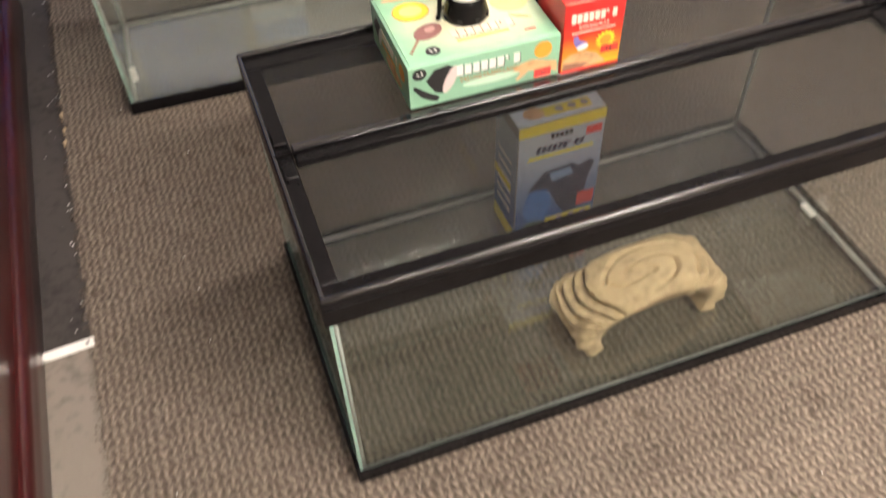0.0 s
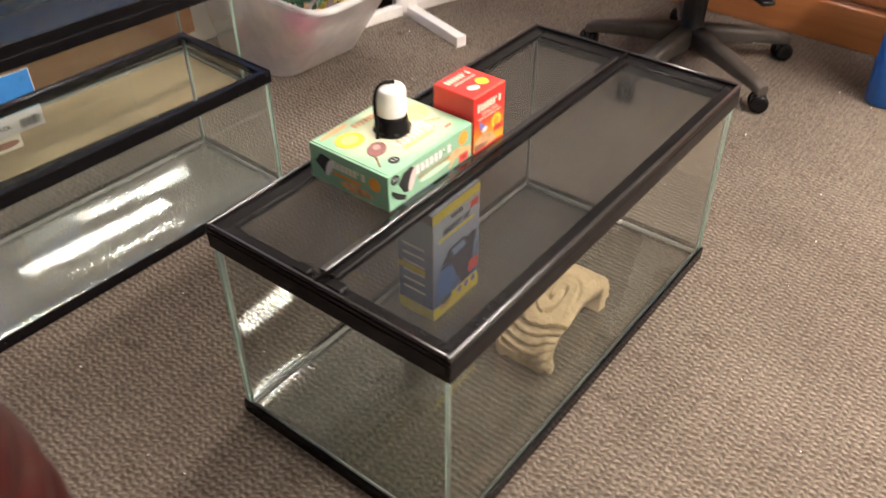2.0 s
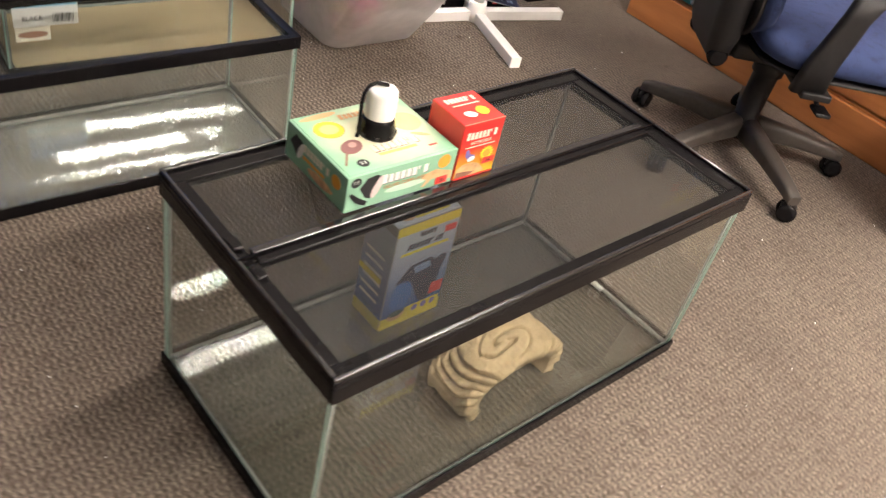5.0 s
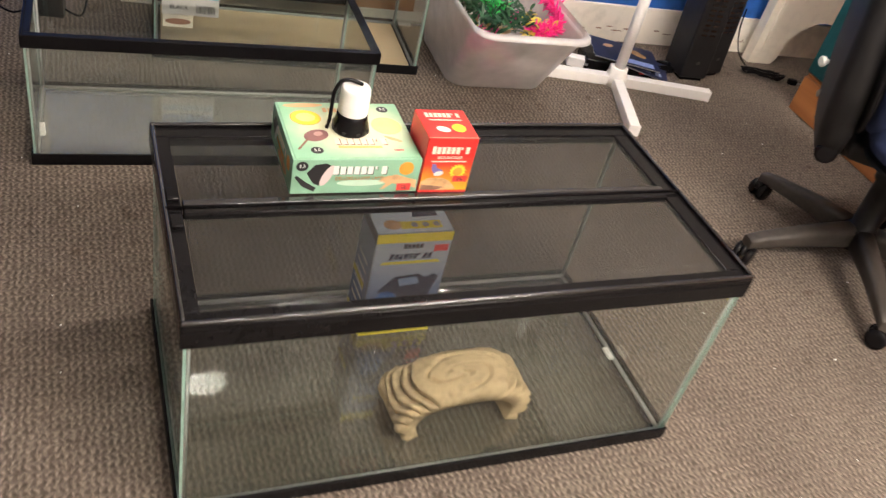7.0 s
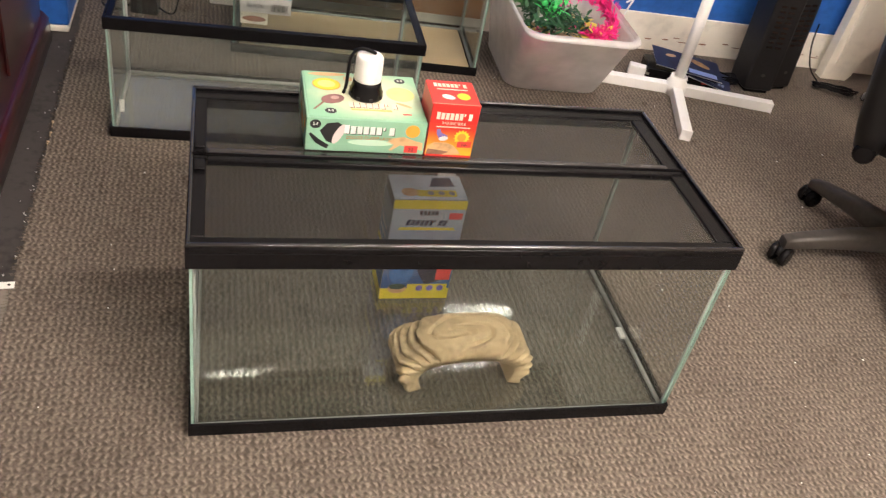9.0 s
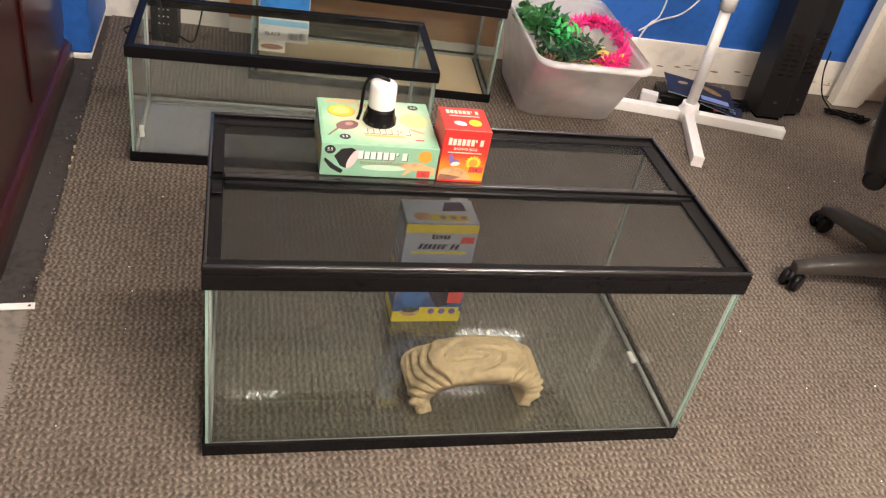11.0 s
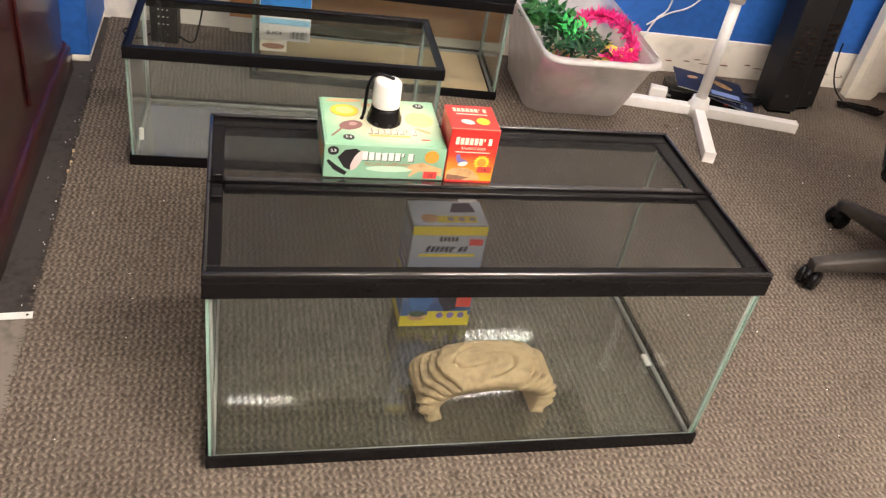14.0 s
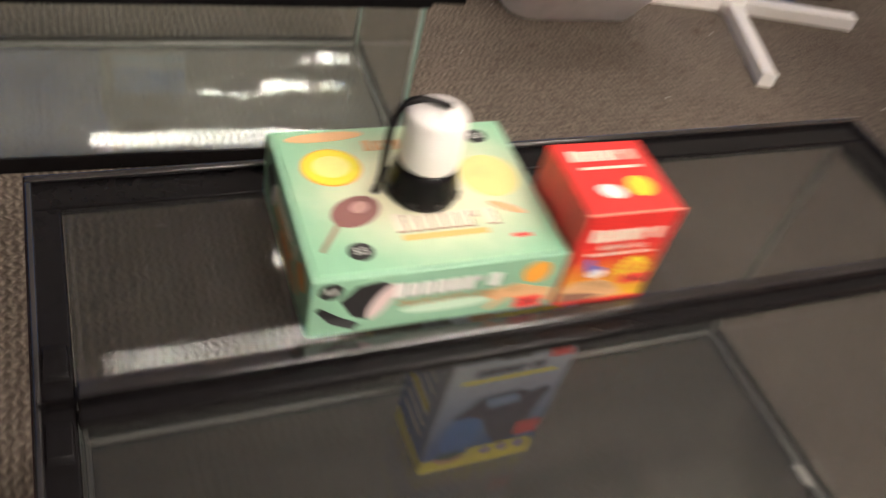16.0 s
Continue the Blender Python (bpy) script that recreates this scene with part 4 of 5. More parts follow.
part("yellow_band", flat(rect(0.001, 0.001, fd - 0.001, 0.0295), 0.0003, sl), YELLOW_CARD, fb)
part("yellow_band", flat(rect(0.001, 0.110, fd - 0.020, 0.124), 0.0003, sl @ pose(0, 0, 0.0005)), YELLOW_CARD, fb)
bm = bmesh.new()
for i in range(6):
    joined(bm, flat(rect(0.014, 0.060 + i * 0.022, 0.068, 0.066 + i * 0.022), 0.0003, sl @ pose(0, 0, 0.0006)))
part("side_text_bar", bm, WHITE_INK, fb)
ftop = pose(0, 0, fh + 0.0002)
ftop2 = pose(0, 0, fh + 0.0008)
part("top_print", flat(rect(0.001, 0.003, fw - 0.001, fd - 0.001), 0.0003, ftop), plain("pale_sky_print", (0.50, 0.58, 0.66), 0.4, grain=30, vary=0.3, bump=0), fb, "pale blue printed top")
part("strip_print", flat(rect(0.050, 0.012, fw - 0.020, 0.034), 0.0003, ftop2), YELLOW_INK, fb)
part("fish_print", flat(oval(0.036, 0.026, 0.018, 0.014), 0.0003, ftop2), TAN_INK, fb)
part("filter_print", flat([(0.080, 0.046), (0.092, 0.078), (0.128, 0.080), (0.134, 0.048)], 0.0003, ftop2), NAVY_INK, fb)
for i in range(3):
    part("icon_print", flat(oval(0.078 + i * 0.022, 0.023, 0.007, 0.007, 14), 0.0003, pose(0, 0, fh + 0.0014)), GREY_CARD, fb)
part("torn_flap", box(fw - 0.046, 0, 0, fw - 0.008, 0.0010, 0.018, m=pose(0, fd - 0.002, fh + 0.0006, -20, 0, 0)), WHITE_INK, fb, "small torn white flap")


# ---- reptile hide ----
def hide():
    """A low resin arch of overlapping rounded rock layers round a swirled cap."""
    span, height, depth, thick = 0.132, 0.082, 0.118, 0.019
    nu, nv = 260, 84
    bm = bmesh.new()
    grid = []
    for layer in range(2):
        rows = []
        for i in range(nu + 1):
            u = i / nu
            ca, sa = math.cos(math.pi * u), math.sin(math.pi * u)
            cx, cz = -math.copysign(abs(ca) ** 0.74, ca), sa ** 0.62
            flank, turn = abs(2 * u - 1), (1 if u < 0.5 else -1)
            row = []
            for j in range(nv + 1):
                v = j / nv
                w = 2 * v - 1
                warp = (flank - 0.30) * 7.6 - 0.75 * (1 - w * w) + 0.7 * max(0.0, 0.26 - v) / 0.26 + 0.8 * max(0.0, v - 0.85) / 0.15 + 0.42 * noise.noise((u * 4, v * 2.4, 1.7)) + 0.22 * w * turn
                if warp > 0:
                    k = math.floor(warp)
                    q = (warp - k) ** 1.25
                    roll = math.sin(math.pi * (0.04 + 0.84 * q)) ** 0.6
                    ridge = (0.0165 + 0.003 * noise.noise((k * 3.1, turn * 2.0, v * 1.5))) * roll
                    lobe = 0.006 * roll + 0.005 * noise.noise((k * 2.3, turn * 5.0, w))
                else:
                    ridge, lobe = 0.0225 * min(1, 0.55 - warp * 2.5), 0.008
                dx, dy = (u - 0.49) * 2.7, (v - 0.42) * 1.0
                rr = math.hypot(dx, dy)
                groove = abs(math.sin(rr * 12 + 0.9 * math.atan2(dy, dx) + 1.7 * noise.noise((u * 4, v * 3, 6))))
                swirl = -0.0115 * max(0, 1 - groove * 1.9) * min(1, max(0, 1.35 - rr * 1.9)) + 0.004 * max(0, 1 - rr * 1.6)
                rough = 0.0022 * noise.noise((u * 9, v * 6, 0)) + 0.0011 * noise.noise((u * 50, v * 26, 4)) + 0.0005 * noise.noise((u * 120, v * 60, 2))
                lip = max(0.0, 1 - min(v, 1 - v) / 0.13)
                if layer == 0:
                    off = ridge + swirl * (1 if warp < 0 else 0.08) + rough - 0.014 * lip ** 2.4
                    r, wide = 1.0, span
                else:
                    off, r, wide = 0.002 * noise.noise((u * 9, v * 5, 8)), 1 - thick / height, span - thick * 1.4
                tuck = 1 - 0.15 * (1 - cz) ** 2.2
                x = cx * (wide + off) * tuck
                z = cz * height * r * (1 - 0.05 * abs(w) ** 3) + sa * off
                edge = 0.006 * noise.noise((u * 9, v, 3)) + 0.003 * noise.noise((u * 30, v, 9))
                out = (edge + lobe if layer == 0 else 0.002) - (0.0 if layer == 0 else 0.003)
                y = w * 0.5 * depth * (0.93 - 0.10 * sa) + out * abs(w) ** 3 * math.copysign(1, w)
                row.append(bm.verts.new((x, y, max(z, 0.0) if 0 < i < nu else 0.0)))
            rows.append(row)
        grid.append(rows)
    for layer in range(2):
        g = grid[layer]
        for i in range(nu):
            for j in range(nv):
                f = bm.faces.new((g[i][j], g[i + 1][j], g[i + 1][j + 1], g[i][j + 1]) if layer == 0 else (g[i][j], g[i][j + 1], g[i + 1][j + 1], g[i + 1][j]))
                f.smooth = True
    a, b = grid
    for i in range(nu):
        for j in (0, nv):
            f = bm.faces.new((a[i][j], b[i][j], b[i + 1][j], a[i + 1][j]))
            f.smooth = True
    for i in (0, nu):
        for j in range(nv):
            bm.faces.new((a[i][j], a[i][j + 1], b[i][j + 1], b[i][j]))
    bmesh.ops.recalc_face_normals(bm, faces=bm.faces[:])
    return bm


hd = part("reptile_hide", hide(), RESIN)
hd.matrix_basis = pose(0.512, 0.130, 0.0176, 0, 0, 3)
tagged(hd, "sandy tan resin rock arch hide inside the tank", "reptile hide")

# ---- mahogany aquarium stand with a round-cornered aquarium ----
SX0, SY0, SX1, SY1 = -1.30, -0.085, -0.440, 1.520
def ring(off, z, r=0.11):
    return [(x, y, z) for x, y in round_rect(SX0 - off, SY0 - off, SX1 + off, SY1 + min(off, 0.02), max(0.012, r + off))]


def top_ring(off, z):
    """Plan of the wide-cornered top moulding and of the tank on it."""
    return [(x, y, z) for x, y in round_rect(SX0 - off, -0.070 - off, -0.441 + off, SY1 + min(off, 0.02), 0.20 + off, 14)]


st = thing("aquarium_stand", "glossy dark mahogany aquarium stand with moulded edges", "aquarium stand", pose(0, 0, -0.007))
part("base_moulding", loft([ring(0.012, 0, 0.03), ring(0.012, 0.045, 0.03), ring(0.009, 0.056, 0.03), ring(0.011, 0.066, 0.03), ring(0.0, 0.080, 0.03)]), MAROON, st)
part("cabinet", loft([ring(-0.006, 0.0802, 0.05), ring(-0.006, 0.55, 0.08)], smooth=False), MAROON, st)
prof = [(-0.008, 0.5502), (0.004, 0.56), (0.012, 0.575), (0.015, 0.59), (0.010, 0.605), (0.002, 0.612), (0.000, 0.622), (0.006, 0.634), (0.008, 0.648), (0.003, 0.662), (-0.006, 0.670), (-0.008, 0.682), (-0.004, 0.694), (-0.006, 0.708), (-0.014, 0.720), (-0.020, 0.724), (-0.022, 0.7325)]
part("top_moulding", loft([top_ring(o - 0.012, z) for o, z in prof]), MAROON, st, "rounded ribbed mahogany moulding")
for y in (0.18, 0.72, 1.20):
    part("door_panel", box(SX1 - 0.0058, y - 0.20, 0.14, SX1 + 0.002, y + 0.20 if y < 1.1 else y + 0.25, 0.50, 0.004, 3), MAROON, st)

aq = thing("round_corner_aquarium", "round-cornered aquarium full of murky green water", "aquarium", pose(0, 0, 0.726))
part("metal_trim", loft([top_ring(-0.0285, 0.0005), top_ring(-0.0275, 0.004), top_ring(-0.0285, 0.008), top_ring(-0.036, 0.0082)]), DARK_STEEL, aq, "dark metal trim band")
part("water", loft([top_ring(-0.052, 0.010), top_ring(-0.044, 0.022), top_ring(-0.041, 0.042), top_ring(-0.040, 0.42)]), WATER, aq, "murky green water")
part("glass", loft([top_ring(-0.044, 0.0085), top_ring(-0.035, 0.020), top_ring(-0.030, 0.040), top_ring(-0.030, 0.52)], cap1=False), AQ_GLASS, aq)
part("hood", loft([top_ring(-0.014, 0.521), top_ring(-0.012, 0.56), top_ring(-0.034, 0.60)]), BLACK_MATT, aq, "black hood")
random.seed(21)
bm = bmesh.new()
def corner_point(a, off, z):
    r = 0.20 + off
    return Vector((-0.635 + r * math.cos(radians(a)), 0.130 + r * math.sin(radians(a)), z))


for i in range(60):
    a, z = random.uniform(-130, -8), random.gauss(0.120, 0.030)
    if i % 7 == 0:
        p, q = corner_point(a, -0.0375, z), corner_point(a + random.uniform(6, 18), -0.0375, z + random.uniform(0.006, 0.022))
        tube([p, (p + q) / 2, q], 0.0003, 4, bm)
    else:
        s = random.uniform(0.0003, 0.0009)
        p = corner_point(a, -0.0375, z)
        box(-s * 1.6, -s, -s, s * 1.6, s, s, s * 0.4, 1, bm, pose(p.x, p.y, p.z, 0, 25, a))
part("bubble", bm, BUBBLE, aq, "pale bubbles and scratches")
fish = corner_point(-12, -0.0375, 0.26)
part("decal", box(-0.001, -0.006, -0.022, 0.001, 0.006, 0.022, 0.001, 1, m=pose(fish.x, fish.y, fish.z + 0.03, 12, 0, -12)), RED_LABEL, aq, "red decal")
part("decal", box(-0.001, -0.006, -0.028, 0.001, 0.006, 0.028, 0.001, 1, m=pose(fish.x, fish.y, fish.z - 0.03, -8, 0, -12)), CREAM_INK, aq, "cream decal")

plate = thing("metal_plate", "flat cream-painted metal strip with a screw hole", "metal strip", pose(-0.346, 0.396, 0.0004, 0, 0, 184))
bm = box(0, -0.010, 0, 0.085, 0.010, 0.002, 0.0006, 1)
part("strip", bm, WHITE_INK, plate)
part("screw_hole", lathe([(0.003, 0.0021), (0.003, 0.0026)], 14, pose(0.010, 0.0, 0)), BLACK_INK, plate)

# ---- black adaptor behind the tanks ----
ad = thing("black_speaker", "small black upright box with rows of pale dots", "speaker", pose(-0.185, 1.70, 0, 0, 0, -8))
part("case", box(-0.042, 0, 0, 0.042, 0.06, 0.26, 0.005, 2), BLACK_MATT, ad)
bm = bmesh.new()
for i in range(3):
    for j in range(8):
        joined(bm, flat(oval(-0.014 + i * 0.014, 0.065 + j * 0.024, 0.0022, 0.0022, 10), 0.0006, on_front(-0.0004)))
part("dot", bm, WHITE_INK, ad)
part("cable", tube([(0.035, 0.03, 0.02), (0.085, 0.02, 0.006), (0.10, 0.06, 0.05), (0.11, 0.10, 0.14), (0.115, 0.11, 0.3)], 0.003, 6), BLACK, ad)
part("cable", tube([(-0.04, 0.03, 0.02), (-0.09, 0.0, 0.005), (-0.14, 0.05, 0.005), (-0.11, 0.12, 0.01), (-0.09, 0.15, 0.12), (-0.085, 0.155, 0.3)], 0.003, 6), BLACK, ad)

# ---- plastic bin with plants ----
BIN = pose(1.104, 1.520, 0, 0, 0, -2.5)
bn = thing("plastic_bin", "cloudy clear plastic storage bin of artificial plants", "storage bin", BIN)


def bin_ring(k, z, inset=0.0):
    w, d, c = 0.150 + 0.055 * k - inset, 0.165 + 0.122 * k - inset, -0.105 * k
    return [(x, y, z) for x, y in round_rect(-w + 0.010 * k, c - d, w + 0.018 - 0.066 * k, c + d, 0.055)]


BH = 0.290
part("tub", loft([bin_ring(0.0, 0.002), bin_ring(0.03, 0.003), bin_ring(0.08, 0.010), bin_ring(0.9, BH - 0.03), bin_ring(0.96, BH - 0.014), bin_ring(0.945, BH - 0.0138, 0.004), bin_ring(0.86, BH - 0.03, 0.004), bin_ring(0.08, 0.012, 0.004)]), BIN_PLASTIC, bn)
part("rim", loft([bin_ring(0.965, BH - 0.0136), bin_ring(1.09, BH - 0.013), bin_ring(1.12, BH - 0.008), bin_ring(1.10, BH), bin_ring(1.00, BH + 0.001), bin_ring(0.96, BH - 0.006, 0.003), bin_ring(0.945, BH - 0.0134, 0.004)], cap0=False, cap1=False), BIN_PLASTIC, bn, "rolled rim")


def leaf_blade(bm, m, length, width, bend):
    pts = []
    n = 4
    own = bmesh.new()
    for i in range(n + 1):
        s = i / n
        w = width * math.sin(math.pi * min(0.98, s * 0.85 + 0.12))
        z = bend * s * s
        pts.append((own.verts.new((-w, s * length, z)), own.verts.new((w, s * length, z + 0.001))))
    for a, b in zip(pts, pts[1:]):
        own.faces.new((a[0], a[1], b[1], b[0]))
    bmesh.ops.transform(own, matrix=m, verts=own.verts[:])
    return joined(bm, own)


def plant(name, label, material, cx, cy, z, radius, count, length, width, seed):
    random.seed(seed)
    p = thing(name, label, "artificial plant", BIN @ pose(cx, cy, z), "artificial plants")
    bm = bmesh.new()
    for i in range(count):
        a, e = random.uniform(0, 360), random.uniform(-5, 70)
        r = radius * math.sqrt(random.random())
        b = random.uniform(0, 2 * math.pi)
        leaf_blade(bm, pose(r * math.cos(b), r * math.sin(b), random.uniform(-0.02, 0.025), e, 0, a), length * random.uniform(0.5, 1.2), width * random.uniform(0.6, 1.3), -length * 0.3)
    part("foliage", bm, material, p)
    bm = bmesh.new()
    for i in range(5):
        a = random.uniform(0, 6.28)
        tube([(0, 0, -0.06), (radius * 0.4 * math.cos(a), radius * 0.4 * math.sin(a), -0.01), (radius * 0.8 * math.cos(a), radius * 0.8 * math.sin(a), 0.015)], 0.002, 5, bm)
    part("stem", bm, PLANT_DARK, p)


plant("artificial_plant", "bushy green plastic plant in a bin", PLANT_GREEN, -0.10, -0.01, 0.255, 0.085, 260, 0.036, 0.011, 1)
plant("artificial_plant", "dark green plastic plant in a bin", PLANT_DARK, -0.04, -0.15, 0.235, 0.110, 420, 0.036, 0.006, 2)
plant("artificial_plant", "neon green plastic plant in a bin", PLANT_NEON, -0.05, -0.13, 0.265, 0.045, 90, 0.030, 0.005, 3)
plant("artificial_plant", "yellow and white plastic plant in a bin", PLANT_YELLOW, 0.07, -0.21, 0.225, 0.05, 80, 0.032, 0.007, 4)
plant("artificial_plant", "bright pink feathery plastic plant in a bin", PLANT_PINK, -0.11, -0.235, 0.185, 0.05, 160, 0.022, 0.003, 6)


def garland(seed):
    """A fluffy pink garland lying in a loop."""
    random.seed(seed)
    p = thing("pink_garland", "fluffy bright pink plastic garland in a bin", "artificial plant", BIN @ pose(0.06, -0.12, 0.235), "artificial plants")
    bm = bmesh.new()
    for i in range(1500):
        s = i / 1500
        a = radians(150 - 260 * s)
        c = Vector((0.085 * math.cos(a) + 0.01, 0.125 * math.sin(a), 0.02 + 0.018 * math.sin(5 * s)))
        leaf_blade(bm, Matrix.Translation(c) @ pose(0, 0, 0, random.uniform(-80, 90), random.uniform(-60, 60), random.uniform(0, 360)), random.uniform(0.016, 0.040), 0.0030, 0.006)
    part("tinsel", bm, PLANT_PINK, p)


garland(8)
gr = thing("gravel_bed", "mixed plastic ornaments in bottom of the bin", "ornaments", BIN @ pose(0, 0, 0.012), kind="stuff")
random.seed(14)
for mat_, k in ((PLANT_DARK, 30), (PLANT_PINK, 22), (KRAFT, 26), (PLANT_YELLOW, 12)):
    bm = bmesh.new()
    for i in range(k):
        s = random.uniform(0.010, 0.022)
        box(-s, -s * 0.6, -s * 0.5, s, s * 0.6, s * 0.5, s * 0.3, 2, bm, pose(random.uniform(-0.125, 0.12), random.uniform(-0.15, 0.12), random.uniform(0.02, 0.15), random.uniform(0, 90), random.uniform(0, 90), random.uniform(0, 180)))
    part("ornament", bm, mat_, gr)

# ---- white pipe stand ----
HUB = Vector((1.568, 1.392, 0))
sd = thing("pipe_stand", "white plastic pipe stand with cross-shaped foot", "stand", pose(HUB.x, HUB.y, 0))
arm = 0.0175
def foot_arm(dx, dy):
    ln = math.hypot(dx, dy)
    a = math.degrees(math.atan2(dy, dx))
    f = part("foot_arm", box(0.030, -arm, 0.001, ln, arm, 0.001 + 2 * arm, 0.003, 2, m=pose(0, 0, 0, 0, 0, a)), WHITE_PVC, sd)
    part("end_cap", box(ln + 0.0003, -arm - 0.001, 0, ln + 0.006, arm + 0.001, 0.002 + 2 * arm, 0.002, 2, m=pose(0, 0, 0, 0, 0, a)), WHITE_PVC, f)


foot_arm(-0.103, -0.312)
foot_arm(0.325, -0.092)
foot_arm(-0.350, 0.080)
foot_arm(0.105, 0.230)
part("hub", lathe([(0.036, 0.0), (0.037, 0.040), (0.030, 0.048), (0.029, 0.066)], 24), WHITE_PVC, sd)
part("pole", lathe([(0.0185, 0.0662), (0.0185, 0.40)], 24), WHITE_PVC, sd)
part("coupling", lathe([(0.026, 0.4002), (0.0265, 0.455), (0.024, 0.46)], 24), WHITE_PVC, sd)
part("pole", lathe([(0.0185, 0.4602), (0.0185, 1.25)], 24), WHITE_PVC, sd)

# ---- clutter by the wall ----
bk = thing("game_manual", "dark blue glossy booklet on a pile of cables", "booklet", pose(1.655, 1.510, 0.052, 5, 6, -14))
part("pages", box(-0.125, -0.065, 0, 0.125, 0.065, 0.004, 0.001, 1), WHITE_INK, bk)
part("cover", box(-0.127, -0.067, 0.0043, 0.127, 0.067, 0.0053), plain("night_blue_print", (0.008, 0.012, 0.036), 0.5, grain=22, vary=0.8, bump=0), bk, "dark blue printed cover")
part("cover_print", flat(oval(0.050, 0.020, 0.040, 0.016, turn=-25), 0.0003, pose(0, 0, 0.0056)), plain("ochre_print", (0.36, 0.20, 0.06), 0.3, grain=60, vary=0.5, bump=0), bk)
part("cover_print", flat(oval(-0.060, 0.025, 0.022, 0.010, turn=20), 0.0003, pose(0, 0, 0.0056)), TAN_INK, bk)
part("cover_print", flat(rect(0.000, -0.058, 0.105, -0.030), 0.0003, pose(0, 0, 0.0056)), plain("pale_blue_print", (0.16, 0.22, 0.42), 0.3, grain=140, vary=0.7, bump=0), bk)
b2 = thing("game_manual", "creased dark booklet with pale artwork on cables", "booklet", pose(1.735, 1.475, 0.026, 6, 10, -22))
part("pages", box(-0.080, -0.055, 0, 0.080, 0.055, 0.004, 0.001, 1), WHITE_INK, b2)
part("cover", box(-0.082, -0.057, 0.0043, 0.082, 0.057, 0.0053), plain("ink_blue_print", (0.012, 0.016, 0.045), 0.45, grain=60, vary=0.9, bump=0), b2, "dark blue printed cover")
letter_bars("title_bar", -0.060, -0.040, 0.120, 0.018, 9, plain("frost_print", (0.22, 0.27, 0.40), 0.45, grain=140, vary=0.5, bump=0), b2, pose(0, 0, 0.0056))
part("cover_print", flat(oval(0.010, 0.018, 0.050, 0.012, turn=12), 0.0003, pose(0, 0, 0.0056)), plain("slate_print", (0.07, 0.08, 0.12), 0.45, grain=140, vary=0.9, bump=0), b2)
cs = thing("console_box", "low black plastic box under a booklet", "electronics", pose(1.635, 1.525, 0, 0, 0, -14))
part("case", box(-0.12, -0.06, 0, 0.13, 0.06, 0.038, 0.004, 2), BLACK, cs)
part("red_badge", box(0.080, -0.0612, 0.012, 0.100, -0.0602, 0.024), RED_LABEL, cs)
wp = thing("white_adaptor", "small white plug adaptor on the floor", "adaptor", pose(1.475, 1.520, 0, 0, 0, -25))
part("body", box(-0.03, -0.018, 0, 0.03, 0.018, 0.035, 0.004, 2), WHITE_PVC, wp)
part("pin", box(0.031, -0.010, 0.012, 0.045, -0.006, 0.02), CHROME, wp)


def cable_heap(label, m, seed, turns, rx, ry, r=0.0032, mat_=None):
    random.seed(seed)
    c = thing("cable", label, "cable", m, "cables")
    pts = []
    for i in range(turns * 7):
        a = i * 0.9
        k = random.uniform(0.6, 1.05)
        pts.append((rx * k * math.cos(a), ry * k * math.sin(a), r + 0.018 * random.random() + 0.002 * (i / 7)))
    part("cord", tube(pts, r, 6), mat_ or BLACK, c)
    return c


cable_heap("tangled black cable on the carpet", pose(1.80, 1.50, 0, 0, 0, -20), 5, 6, 0.075, 0.032)
heap = cable_heap("coiled black power cord on the carpet", pose(2.27, 1.47, 0, 0, 0, -25), 6, 6, 0.085, 0.028)
part("plug", box(0.10, -0.012, 0.002, 0.135, 0.010, 0.022, 0.004, 2), BLACK, heap)
part("pin", box(0.1352, -0.006, 0.010, 0.150, -0.003, 0.014), CHROME, heap)
part("cord", tube([(-0.06, 0.0, 0.02), (-0.10, 0.06, 0.05), (-0.12, 0.10, 0.12), (-0.125, 0.11, 0.2)], 0.003, 6), BLACK, heap)
wc = thing("white_cable", "thin white cable hanging on the blue wall", "cable")
yw = 1.87 - 0.0805 * 1.5
part("cord", tube([(1.545, yw - 0.005, 0.62), (1.545, yw - 0.006, 0.40), (1.54, yw - 0.006, 0.24), (1.50, yw - 0.010, 0.19), (1.46, yw - 0.03, 0.10), (1.46, yw - 0.06, 0.04)], 0.0032, 6), WHITE_PVC, wc)
part("cord", tube([(1.72, yw - 0.03, 0.50), (1.68, yw - 0.02, 0.34), (1.62, yw - 0.012, 0.25), (1.54, yw - 0.010, 0.215), (1.47, yw - 0.012, 0.17)], 0.0032, 6), WHITE_PVC, wc)

# ---- two dark upright heaters against the wall ----
def tower(x, y, w, d, h, lean, turn):
    t = thing("tower_fan", "tall black tower appliance with side vents", "tower fan", pose(x, y, 0, lean, 0, turn), "tower appliances")
    part("body", box(-w / 2, 0, 0.012, w / 2, d, h, 0.008, 3), BLACK_MATT, t)
    part("foot", box(-w / 2 + 0.01, 0.01, 0, w / 2 - 0.01, d - 0.01, 0.0118, 0.002, 1), BLACK, t)
    bm = bmesh.new()
    for i in range(9):
        for s in (-0.02, 0.012):
            box(s - 0.010, -0.0022, 0.17 + i * 0.018, s + 0.012, -0.0004, 0.177 + i * 0.018, bm=bm)
    part("vent", bm, BLACK_GLOSS, t)
    part("badge", flat(oval(0, 0.07, 0.008, 0.006, 12), 0.0006, on_front(-0.0006)), GREY_CHAIR, t)


tower(1.915, 1.425, 0.108, 0.13, 0.95, -4, -6)
tower(2.030, 1.462, 0.085, 0.12, 0.93, -4, 10)

